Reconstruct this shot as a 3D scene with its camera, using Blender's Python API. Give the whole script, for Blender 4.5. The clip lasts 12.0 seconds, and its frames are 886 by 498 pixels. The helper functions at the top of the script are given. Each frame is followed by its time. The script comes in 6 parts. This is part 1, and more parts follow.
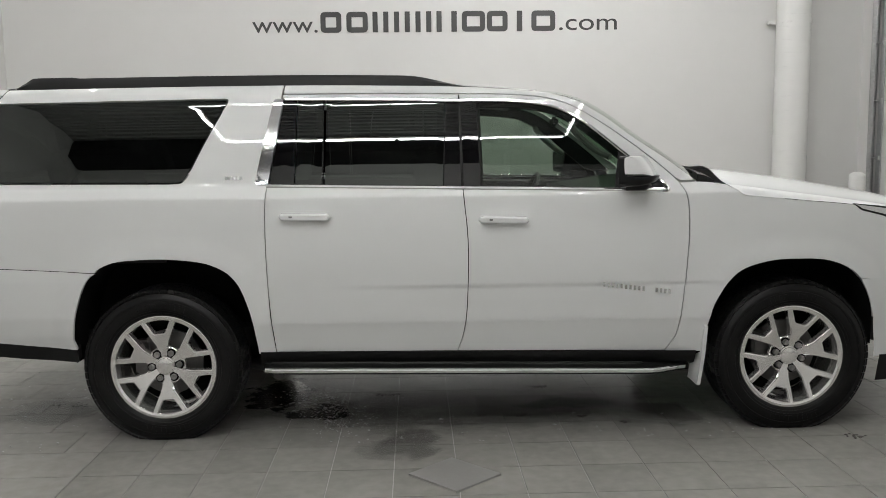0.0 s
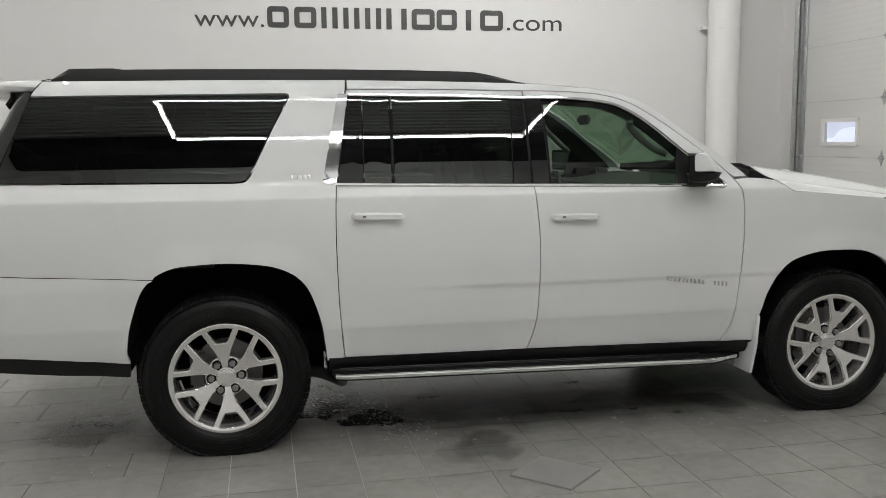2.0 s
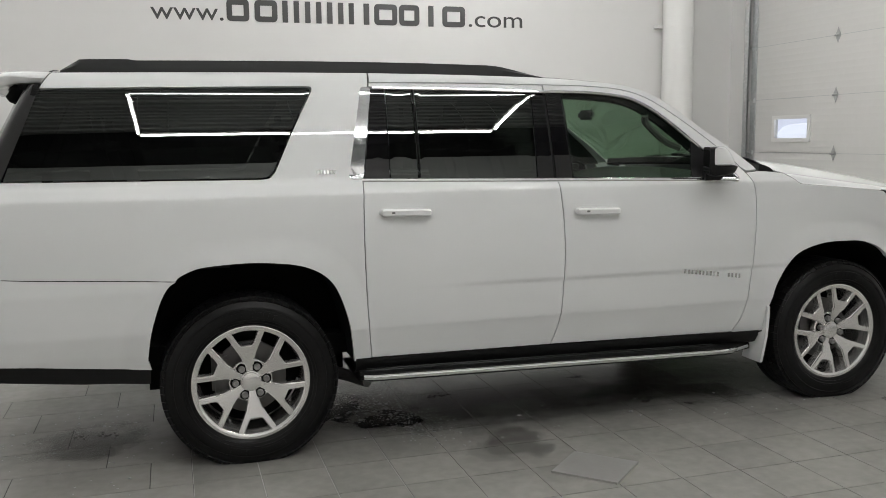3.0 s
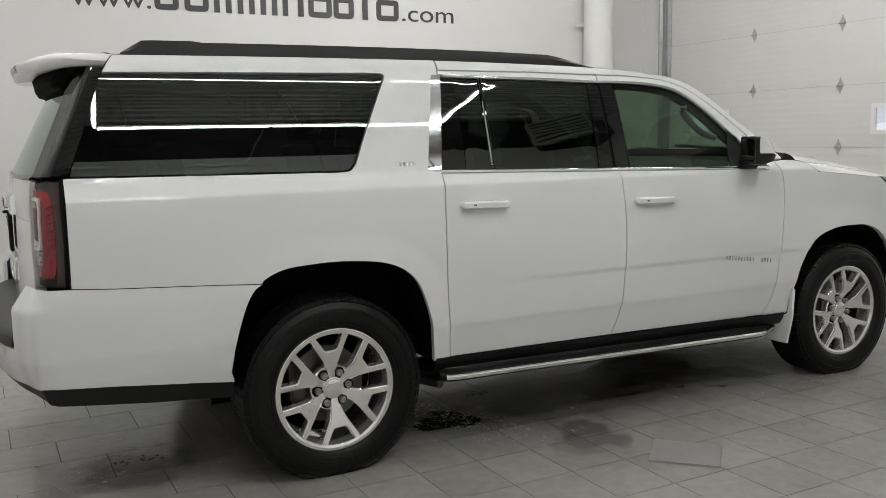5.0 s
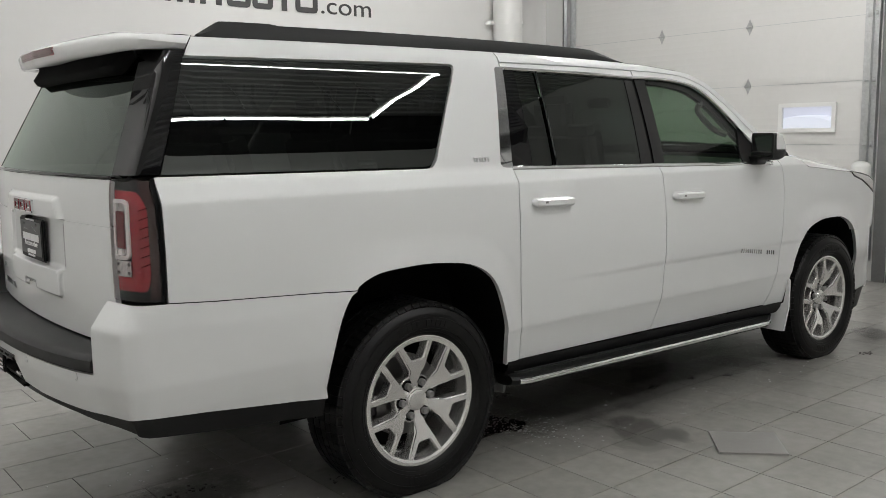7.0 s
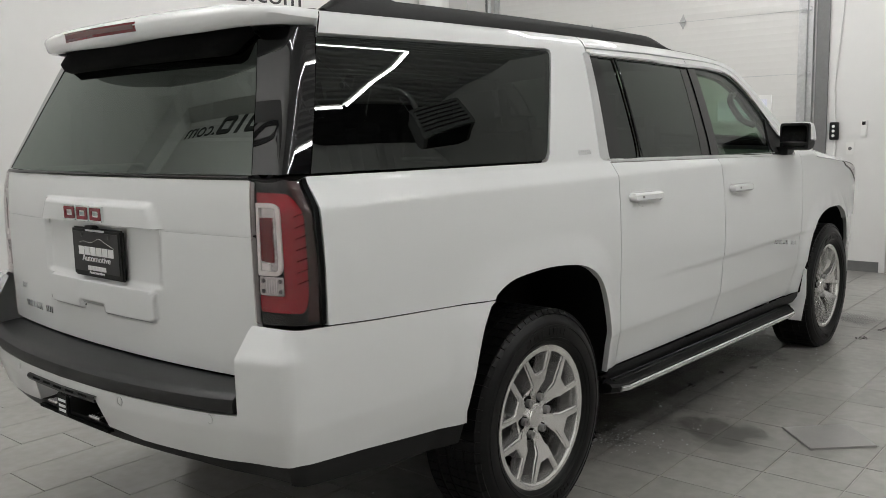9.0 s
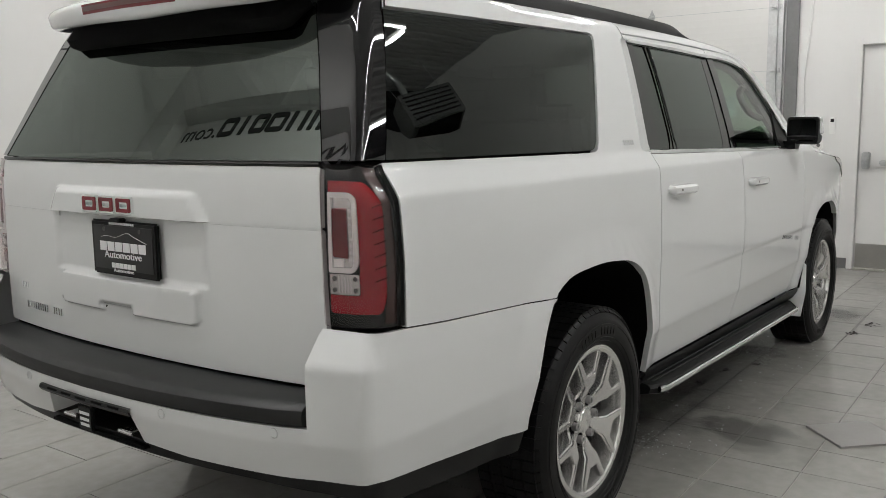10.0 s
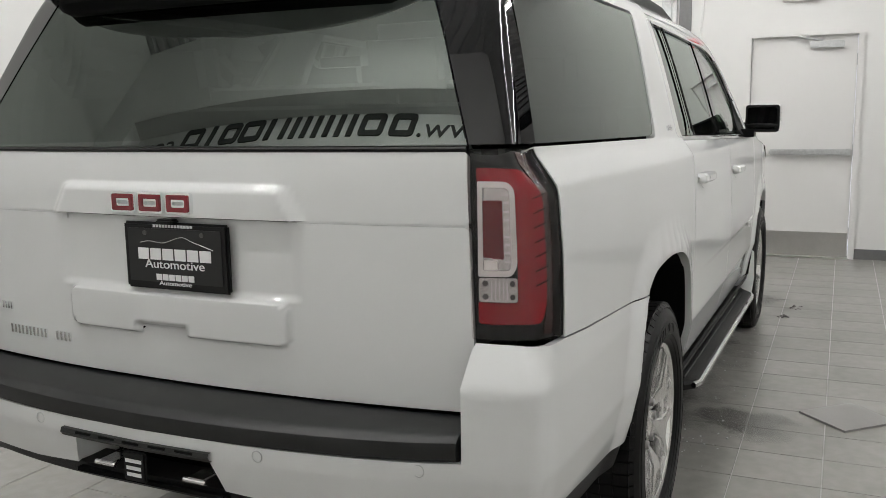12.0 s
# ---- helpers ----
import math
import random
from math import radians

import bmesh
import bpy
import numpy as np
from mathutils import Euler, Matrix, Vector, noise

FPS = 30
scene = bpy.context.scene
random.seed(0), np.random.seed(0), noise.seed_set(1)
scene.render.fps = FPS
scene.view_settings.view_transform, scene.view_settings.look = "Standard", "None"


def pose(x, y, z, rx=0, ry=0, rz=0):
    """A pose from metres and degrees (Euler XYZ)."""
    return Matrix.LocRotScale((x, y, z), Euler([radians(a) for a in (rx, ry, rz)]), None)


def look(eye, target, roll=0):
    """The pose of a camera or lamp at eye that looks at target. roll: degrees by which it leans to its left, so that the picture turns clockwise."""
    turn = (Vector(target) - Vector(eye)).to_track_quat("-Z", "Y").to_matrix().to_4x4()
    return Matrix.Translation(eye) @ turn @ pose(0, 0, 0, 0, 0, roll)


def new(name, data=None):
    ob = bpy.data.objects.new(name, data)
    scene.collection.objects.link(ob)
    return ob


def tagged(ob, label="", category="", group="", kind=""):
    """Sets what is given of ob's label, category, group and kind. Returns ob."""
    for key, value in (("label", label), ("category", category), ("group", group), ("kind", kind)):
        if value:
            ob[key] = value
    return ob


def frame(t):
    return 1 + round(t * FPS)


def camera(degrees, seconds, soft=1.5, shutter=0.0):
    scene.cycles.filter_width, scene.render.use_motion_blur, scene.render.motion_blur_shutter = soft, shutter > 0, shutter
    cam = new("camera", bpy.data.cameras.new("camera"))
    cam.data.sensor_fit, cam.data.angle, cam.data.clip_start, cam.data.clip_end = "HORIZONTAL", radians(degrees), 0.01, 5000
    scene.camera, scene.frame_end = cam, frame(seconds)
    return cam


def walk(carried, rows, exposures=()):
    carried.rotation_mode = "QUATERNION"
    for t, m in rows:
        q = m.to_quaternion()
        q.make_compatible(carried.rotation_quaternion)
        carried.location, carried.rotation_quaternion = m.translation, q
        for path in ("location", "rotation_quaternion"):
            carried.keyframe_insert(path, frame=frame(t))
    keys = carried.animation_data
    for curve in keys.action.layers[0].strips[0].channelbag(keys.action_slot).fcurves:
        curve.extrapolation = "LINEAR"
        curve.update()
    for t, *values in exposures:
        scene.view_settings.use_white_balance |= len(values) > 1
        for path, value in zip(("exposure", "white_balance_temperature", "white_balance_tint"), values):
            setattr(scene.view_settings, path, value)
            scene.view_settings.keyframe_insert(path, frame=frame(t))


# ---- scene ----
cam = camera(53.7, 12.0, 0.75)
PATH = [
    (0, (1.356, -5.468, 1.537), (1.418, -3.484, 1.295), -0.7),
    (0.5, (1.108, -5.421, 1.528), (1.235, -3.44, 1.285), -0.8),
    (1, (0.839, -5.359, 1.529), (1.046, -3.385, 1.285), -0.8),
    (1.5, (0.542, -5.316, 1.523), (0.837, -3.353, 1.279), -0.6),
    (2, (0.238, -5.272, 1.533), (0.637, -3.327, 1.288), -0.6),
    (2.5, (-0.022, -5.177, 1.521), (0.471, -3.255, 1.272), -0.7),
    (3, (-0.289, -5.066, 1.518), (0.298, -3.171, 1.268), -0.7),
    (3.2, (-0.418, -5.041, 1.508), (0.212, -3.16, 1.257), -0.6),
    (4.8, (-1.209, -4.565, 1.488), (-0.306, -2.799, 1.237), -1.0),
    (5, (-1.305, -4.496, 1.484), (-0.373, -2.745, 1.23), -1.0),
    (5.5, (-1.518, -4.365, 1.508), (-0.503, -2.661, 1.252), -0.9),
    (6, (-1.718, -4.172, 1.494), (-0.616, -2.524, 1.234), -1.0),
    (6.5, (-1.91, -3.952, 1.492), (-0.738, -2.353, 1.231), -1.1),
    (7, (-2.128, -3.722, 1.483), (-0.864, -2.195, 1.22), -0.8),
    (7.2, (-2.205, -3.626, 1.489), (-0.906, -2.128, 1.224), -0.7),
    (9, (-2.628, -2.738, 1.475), (-1.116, -1.458, 1.201), -1.3),
    (9.5, (-2.708, -2.507, 1.47), (-1.148, -1.287, 1.192), -1.2),
    (10, (-2.718, -2.285, 1.444), (-1.109, -1.131, 1.162), -0.8),
    (10.5, (-2.702, -2.088, 1.434), (-1.053, -0.993, 1.15), -0.9),
    (11, (-2.707, -1.878, 1.428), (-1.015, -0.851, 1.14), -1.1),
    (11.5, (-2.768, -1.694, 1.42), (-1.014, -0.778, 1.127), -0.9),
    (12, (-2.819, -1.48, 1.415), (-1.019, -0.659, 1.118), -0.9),
]
EXPOSURES = [(0, 0.05), (7, 0.06), (9, 0.08), (10, 0.10), (11, 0.14), (12, 0.23)]
walk(cam, [(t, look(eye, target, roll)) for t, eye, target, roll in PATH], EXPOSURES)

# ---- world and light ----
world = bpy.data.worlds.new("world")
world.use_nodes = True
world.node_tree.nodes["Background"].inputs[0].default_value = (0.75, 0.85, 1.0, 1)
world.node_tree.nodes["Background"].inputs[1].default_value = 1.0
scene.world = world
LED = 82.0

# ---- materials ----
def material(name, base, rough=0.5, metal=0.0, coat=0.0, spec=0.5, grain=None, bump=None, emit=0.0, spread=0.0, rvar=0.0, placed=False):
    """grain: (scale, amount) of brightness mottling; bump: (scale, strength, distance); spread: brightness change from piece to piece."""
    m = bpy.data.materials.new(name)
    m.use_nodes = True
    nt = m.node_tree
    b = nt.nodes["Principled BSDF"]
    b.inputs["Base Color"].default_value = (*base, 1)
    b.inputs["Roughness"].default_value = rough
    b.inputs["Metallic"].default_value = metal
    b.inputs["Specular IOR Level"].default_value = spec
    b.inputs["Coat Weight"].default_value = coat
    b.inputs["Coat Roughness"].default_value = 0.03
    tc = nt.nodes.new("ShaderNodeNewGeometry") if placed else nt.nodes.new("ShaderNodeTexCoord")
    def noise_tex(scale, detail=4.0):
        n = nt.nodes.new("ShaderNodeTexNoise")
        n.inputs["Scale"].default_value = scale
        n.inputs["Detail"].default_value = detail
        nt.links.new(tc.outputs["Position" if placed else "Object"], n.inputs["Vector"])
        return n
    if grain or spread:
        mix = nt.nodes.new("ShaderNodeHueSaturation")
        mix.inputs["Color"].default_value = (*base, 1)
        total = None
        if grain:
            n1, n2 = noise_tex(grain[0]), noise_tex(grain[0] * 7.3)
            add = nt.nodes.new("ShaderNodeMath"); add.operation = "ADD"
            nt.links.new(n1.outputs["Fac"], add.inputs[0]); nt.links.new(n2.outputs["Fac"], add.inputs[1])
            mr = nt.nodes.new("ShaderNodeMapRange")
            mr.inputs["From Min"].default_value, mr.inputs["From Max"].default_value = 0.6, 1.4
            mr.inputs["To Min"].default_value, mr.inputs["To Max"].default_value = 1 - grain[1], 1 + grain[1]
            nt.links.new(add.outputs[0], mr.inputs["Value"])
            total = mr.outputs["Result"]
        if spread:
            oi = nt.nodes.new("ShaderNodeObjectInfo")
            mr = nt.nodes.new("ShaderNodeMapRange")
            mr.inputs["To Min"].default_value, mr.inputs["To Max"].default_value = 1 - spread, 1 + spread
            nt.links.new(oi.outputs["Random"], mr.inputs["Value"])
            if total:
                mul = nt.nodes.new("ShaderNodeMath"); mul.operation = "MULTIPLY"
                nt.links.new(total, mul.inputs[0]); nt.links.new(mr.outputs["Result"], mul.inputs[1])
                total = mul.outputs[0]
            else:
                total = mr.outputs["Result"]
        nt.links.new(total, mix.inputs["Value"])
        nt.links.new(mix.outputs["Color"], b.inputs["Base Color"])
    if rvar:
        n = noise_tex(3.0)
        mr = nt.nodes.new("ShaderNodeMapRange")
        mr.inputs["From Min"].default_value, mr.inputs["From Max"].default_value = 0.3, 0.7
        mr.inputs["To Min"].default_value, mr.inputs["To Max"].default_value = rough - rvar, rough + rvar
        nt.links.new(n.outputs["Fac"], mr.inputs["Value"]); nt.links.new(mr.outputs["Result"], b.inputs["Roughness"])
    if bump:
        n = noise_tex(bump[0])
        bp = nt.nodes.new("ShaderNodeBump")
        bp.inputs["Strength"].default_value, bp.inputs["Distance"].default_value = bump[1], bump[2]
        nt.links.new(n.outputs["Fac"], bp.inputs["Height"]); nt.links.new(bp.outputs["Normal"], b.inputs["Normal"])
    if emit:
        b.inputs["Emission Color"].default_value = (1.0, 0.99, 0.98, 1)
        b.inputs["Emission Strength"].default_value = emit
    return m


def glass(name, tint, ior=1.5, sheen=(1, 1, 1)):
    """A thin tinted pane: a mirror layer by Fresnel over a tinted see-through layer."""
    m = bpy.data.materials.new(name)
    m.use_nodes = True
    nt = m.node_tree
    nt.nodes.remove(nt.nodes["Principled BSDF"])
    out = nt.nodes["Material Output"]
    tr = nt.nodes.new("ShaderNodeBsdfTransparent"); tr.inputs["Color"].default_value = (*tint, 1)
    gl = nt.nodes.new("ShaderNodeBsdfGlossy"); gl.inputs["Roughness"].default_value = 0.0; gl.inputs["Color"].default_value = (*sheen, 1)
    f0 = ((ior - 1) / (ior + 1)) ** 2
    lw = nt.nodes.new("ShaderNodeLayerWeight"); lw.inputs["Blend"].default_value = 0.5
    pw = nt.nodes.new("ShaderNodeMath"); pw.operation = "POWER"; pw.inputs[1].default_value = 5.0
    fr = nt.nodes.new("ShaderNodeMath"); fr.operation = "MULTIPLY_ADD"; fr.inputs[1].default_value = 1 - f0; fr.inputs[2].default_value = f0
    nt.links.new(lw.outputs["Facing"], pw.inputs[0]); nt.links.new(pw.outputs[0], fr.inputs[0])
    mx = nt.nodes.new("ShaderNodeMixShader")
    nt.links.new(fr.outputs[0], mx.inputs[0]); nt.links.new(tr.outputs[0], mx.inputs[1])
    nt.links.new(gl.outputs[0], mx.inputs[2]); nt.links.new(mx.outputs[0], out.inputs["Surface"])
    return m


PAINT = material("white_car_paint", (0.705, 0.717, 0.712), 0.55, coat=1.0, spec=0.15, grain=(900, 0.015))
GLOSS_BLACK = material("gloss_black_trim", (0.004, 0.004, 0.0045), 0.02, spec=0.6)
BLACK = material("black_plastic", (0.0045, 0.0047, 0.0047), 0.5, spec=0.3, grain=(40, 0.2), bump=(900, 0.25, 0.001))
STEP_BLACK = material("black_step_plastic", (0.012, 0.0125, 0.0125), 0.42, spec=0.4, grain=(30, 0.15), bump=(700, 0.3, 0.001))
# near-black underbody parts; also stands in for shade in gaps, slots and pockets
SHADOW_BLACK = material("underbody_and_shade_black", (0.0025, 0.0025, 0.0025), 0.9, spec=0.15, grain=(8, 0.3))
CHROME = material("chrome", (0.86, 0.87, 0.88), 0.07, 1.0, grain=(60, 0.02))
ALLOY = material("machined_alloy", (0.80, 0.795, 0.78), 0.13, 0.82, grain=(25, 0.06), bump=(300, 0.05, 0.001))
RUBBER = material("tyre_rubber", (0.005, 0.005, 0.0049), 0.42, spec=0.2, grain=(14, 0.35), bump=(400, 0.2, 0.001))
DISC = material("brake_steel", (0.15, 0.148, 0.143), 0.5, 1.0, grain=(30, 0.2))
PRIVACY = glass("privacy_glass", (0.024, 0.027, 0.025), 1.78, (0.94, 1.0, 0.96))
REAR_GLASS = glass("rear_privacy_glass", (0.045, 0.050, 0.046), 2.2, (0.90, 1.0, 0.93))
CLEAR_GREEN = glass("green_tinted_glass", (0.43, 0.50, 0.44), 1.56)
CLEAR_LENS = glass("clear_lens", (0.92, 0.92, 0.92), 1.5)
SMOKE_LENS = glass("smoked_lens", (0.82, 0.78, 0.78), 1.38)
SCREEN_GREEN = glass("windscreen_glass", (0.33, 0.47, 0.345), 1.5)
LAMP_SMOKE = material("smoked_lamp_side", (0.055, 0.028, 0.026), 0.25, coat=0.5, grain=(90, 0.2))
RED_LENS = material("red_lamp_plastic", (0.32, 0.006, 0.014), 0.18, coat=0.6, grain=(120, 0.15))
DARK_RED = material("dark_red_reflector", (0.16, 0.012, 0.016), 0.25, coat=0.5, grain=(160, 0.25))
LAMP_SILVER = material("lamp_reflector", (0.75, 0.75, 0.75), 0.2, 0.9, grain=(140, 0.15))
LAMP_WHITE = material("lamp_light_guide", (0.88, 0.88, 0.87), 0.25, coat=0.5)
EMBLEM_RED = material("emblem_red", (0.20, 0.014, 0.022), 0.25, coat=0.5)
PLATE_WHITE = material("printed_white", (0.85, 0.85, 0.85), 0.4)
CABIN = material("cabin_black", (0.012, 0.012, 0.0125), 0.6, grain=(30, 0.2), bump=(500, 0.2, 0.001))
CABIN_GREY = material("cabin_grey_trim", (0.20, 0.20, 0.19), 0.6, grain=(30, 0.1))
WALL = material("painted_drywall", (0.69, 0.687, 0.672), 0.55, grain=(1.1, 0.012), bump=(260, 0.06, 0.001))
CEIL = material("painted_deck", (0.46, 0.46, 0.455), 0.5, grain=(1.5, 0.03))
SIGN_DARK = material("sign_vinyl", (0.035, 0.035, 0.034), 0.45)
DOOR_WHITE = material("painted_steel_door", (0.69, 0.685, 0.67), 0.4, grain=(3, 0.01), bump=(500, 0.08, 0.0006))
SECTION = material("sectional_door_paint", (0.635, 0.63, 0.61), 0.45, grain=(2.2, 0.02), bump=(420, 0.2, 0.0008))
STEEL = material("galvanised_steel", (0.52, 0.53, 0.53), 0.38, 0.9, grain=(35, 0.18))
HINGE = material("hinge_steel", (0.42, 0.425, 0.425), 0.42, 0.8, grain=(50, 0.25))
DARK_STEEL = material("painted_steel_jamb", (0.16, 0.16, 0.158), 0.5, grain=(9, 0.12))
DARK_BAND = material("dark_band_black", (0.012, 0.012, 0.012), 0.6, grain=(6, 0.2))
BRUSHED = material("brushed_steel", (0.50, 0.49, 0.47), 0.32, 0.9, grain=(12, 0.06))
BASE = material("grey_vinyl_base", (0.13, 0.13, 0.128), 0.5, grain=(20, 0.1))
PLASTIC_WHITE = material("white_plastic", (0.75, 0.75, 0.73), 0.4)
# outside daylight is put in as a glow of backdrop and snow themselves
SNOW = material("daylight_outside", (0.66, 0.67, 0.76), 0.6, emit=0.27)
SNOW_BANK = material("glowing_snow", (0.8, 0.83, 0.93), 0.7, emit=0.48)
TILE = material("grey_porcelain_tile", (0.286, 0.279, 0.259), 0.22, grain=(2.2, 0.15), bump=(160, 0.12, 0.0006), spread=0.05, placed=True)
# same tile made paler: the stronger light behind the car is in its colour
PLANK = material("brightened_porcelain_tile", (0.328, 0.317, 0.297), 0.26, grain=(2.2, 0.13), bump=(160, 0.12, 0.0006), spread=0.05, placed=True)
GROUT = material("grout", (0.37, 0.36, 0.342), 0.8, grain=(20, 0.2))
DARK_JOINT = material("dark_joint", (0.045, 0.043, 0.04), 0.8, grain=(20, 0.2))
LOOSE_TILE = material("light_porcelain_tile", (0.262, 0.257, 0.245), 0.28, grain=(7, 0.06), bump=(160, 0.1, 0.0006))
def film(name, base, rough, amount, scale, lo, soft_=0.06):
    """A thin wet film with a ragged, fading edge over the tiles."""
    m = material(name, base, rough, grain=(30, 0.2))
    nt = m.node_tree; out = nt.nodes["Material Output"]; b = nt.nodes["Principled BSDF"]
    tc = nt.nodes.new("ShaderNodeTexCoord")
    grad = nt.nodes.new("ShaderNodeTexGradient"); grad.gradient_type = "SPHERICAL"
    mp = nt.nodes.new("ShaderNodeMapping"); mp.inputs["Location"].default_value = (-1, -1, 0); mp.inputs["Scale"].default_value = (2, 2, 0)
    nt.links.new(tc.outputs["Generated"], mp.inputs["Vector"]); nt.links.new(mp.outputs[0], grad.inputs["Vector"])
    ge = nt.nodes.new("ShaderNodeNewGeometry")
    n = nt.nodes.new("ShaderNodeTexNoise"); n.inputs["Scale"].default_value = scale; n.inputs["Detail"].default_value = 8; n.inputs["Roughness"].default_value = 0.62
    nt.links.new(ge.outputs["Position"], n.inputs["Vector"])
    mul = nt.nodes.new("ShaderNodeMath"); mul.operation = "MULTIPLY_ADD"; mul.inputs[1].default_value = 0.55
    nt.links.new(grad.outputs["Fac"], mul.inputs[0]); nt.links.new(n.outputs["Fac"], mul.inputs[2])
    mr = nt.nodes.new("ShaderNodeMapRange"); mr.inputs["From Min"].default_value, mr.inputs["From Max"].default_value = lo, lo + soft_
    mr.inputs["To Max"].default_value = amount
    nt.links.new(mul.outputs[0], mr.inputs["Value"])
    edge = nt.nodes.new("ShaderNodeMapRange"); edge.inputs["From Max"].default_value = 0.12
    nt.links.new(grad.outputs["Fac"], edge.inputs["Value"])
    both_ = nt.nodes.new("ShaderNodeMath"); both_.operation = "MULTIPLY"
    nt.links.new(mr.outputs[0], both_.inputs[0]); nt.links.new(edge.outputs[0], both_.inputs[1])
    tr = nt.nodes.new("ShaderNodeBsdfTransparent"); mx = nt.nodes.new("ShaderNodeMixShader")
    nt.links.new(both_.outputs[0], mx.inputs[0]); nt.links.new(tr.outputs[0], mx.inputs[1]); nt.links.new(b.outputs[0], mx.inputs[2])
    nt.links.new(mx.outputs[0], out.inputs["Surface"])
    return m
WATER = film("water_film", (0.028, 0.028, 0.027), 0.14, 0.92, 6.0, 0.66)
DAMP = film("damp_film", (0.115, 0.112, 0.106), 0.2, 0.42, 4.0, 0.70, 0.16)
# broad film: wet tiles, with the under-car shade put into its dark colour
WET_SHADE = film("wet_shade_film", (0.085, 0.083, 0.079), 0.18, 0.50, 2.2, 0.54, 0.34)
BRAKE_GREY = material("brake_lens", (0.16, 0.075, 0.075), 0.15, coat=0.5)
MIRROR = material("mirror_silver", (0.16, 0.16, 0.165), 0.0, 1.0)
MUD = material("dried_mud", (0.05, 0.045, 0.04), 0.7, grain=(60, 0.4), bump=(120, 0.6, 0.004))
LED_TUBE = material("led_tube", (0.9, 0.9, 0.9), 0.4, emit=LED)
SIGN_RED = material("exit_sign_red", (0.5, 0.02, 0.02), 0.4)

# ---- mesh helpers ----
def curve_fn(xs, ys):
    """A smooth monotone interpolation through the given values."""
    xs, ys = np.array(xs, float), np.array(ys, float)
    h, d = np.diff(xs), np.diff(ys) / np.diff(xs)
    m = np.zeros(len(xs)); m[0], m[-1] = d[0], d[-1]
    for i in range(1, len(xs) - 1):
        if d[i - 1] * d[i] > 0:
            w1, w2 = 2 * h[i] + h[i - 1], h[i] + 2 * h[i - 1]
            m[i] = (w1 + w2) / (w1 / d[i - 1] + w2 / d[i])
    def f(x):
        if x <= xs[0]:
            return float(ys[0] + m[0] * (x - xs[0]))
        if x >= xs[-1]:
            return float(ys[-1] + m[-1] * (x - xs[-1]))
        i = int(np.searchsorted(xs, x) - 1); t = (x - xs[i]) / h[i]
        return float((2*t**3-3*t*t+1)*ys[i] + (t**3-2*t*t+t)*h[i]*m[i] + (-2*t**3+3*t*t)*ys[i+1] + (t**3-t*t)*h[i]*m[i+1])
    return f


def spl(pts, n=6):
    """A Catmull-Rom line through 2D or 3D points."""
    p = [np.array(q, float) for q in pts]
    p = [2 * p[0] - p[1]] + p + [2 * p[-1] - p[-2]]
    out = []
    for i in range(1, len(p) - 2):
        for k in range(n):
            t = k / n
            out.append(tuple(0.5 * (2*p[i] + (p[i+1]-p[i-1])*t + (2*p[i-1]-5*p[i]+4*p[i+1]-p[i+2])*t*t + (3*p[i]-p[i-1]-3*p[i+1]+p[i+2])*t**3)))
    out.append(tuple(p[-2]))
    return out


def rounded(poly, radii, n=5):
    """Round the corners of a closed 2D polygon; radii: one number, or one for each corner."""
    out = []
    for i, q in enumerate(poly):
        r = radii[i] if isinstance(radii, (list, tuple)) else radii
        a, b, c = (np.array(v, float) for v in (poly[i - 1], q, poly[(i + 1) % len(poly)]))
        if r <= 0:
            out.append(tuple(b)); continue
        la, lc = np.linalg.norm(a - b), np.linalg.norm(c - b)
        k = min(r, 0.45 * la, 0.45 * lc)
        s, e = b + (a - b) / la * k, b + (c - b) / lc * k
        for j in range(n + 1):
            t = j / n
            out.append(tuple((1-t)**2 * s + 2*t*(1-t) * b + t*t * e))
    return out


def area2(poly):
    return sum(poly[i-1][0]*poly[i][1] - poly[i][0]*poly[i-1][1] for i in range(len(poly))) / 2


def inset(poly, d):
    """Shrink a closed polygon by d."""
    n = len(poly); s = 1 if area2(poly) > 0 else -1
    out = []
    for i in range(n):
        a, b, c = (np.array(v, float) for v in (poly[i-1], poly[i], poly[(i+1) % n]))
        u, v = b - a, c - b
        lu, lv = np.linalg.norm(u), np.linalg.norm(v)
        if lu < 1e-7 or lv < 1e-7:
            continue
        nu, nv = np.array((-u[1], u[0])) / lu * s, np.array((-v[1], v[0])) / lv * s
        k = nu + nv
        den = max(0.35, float(k @ k) / 2)
        out.append(tuple(b + k * d / den))
    return out


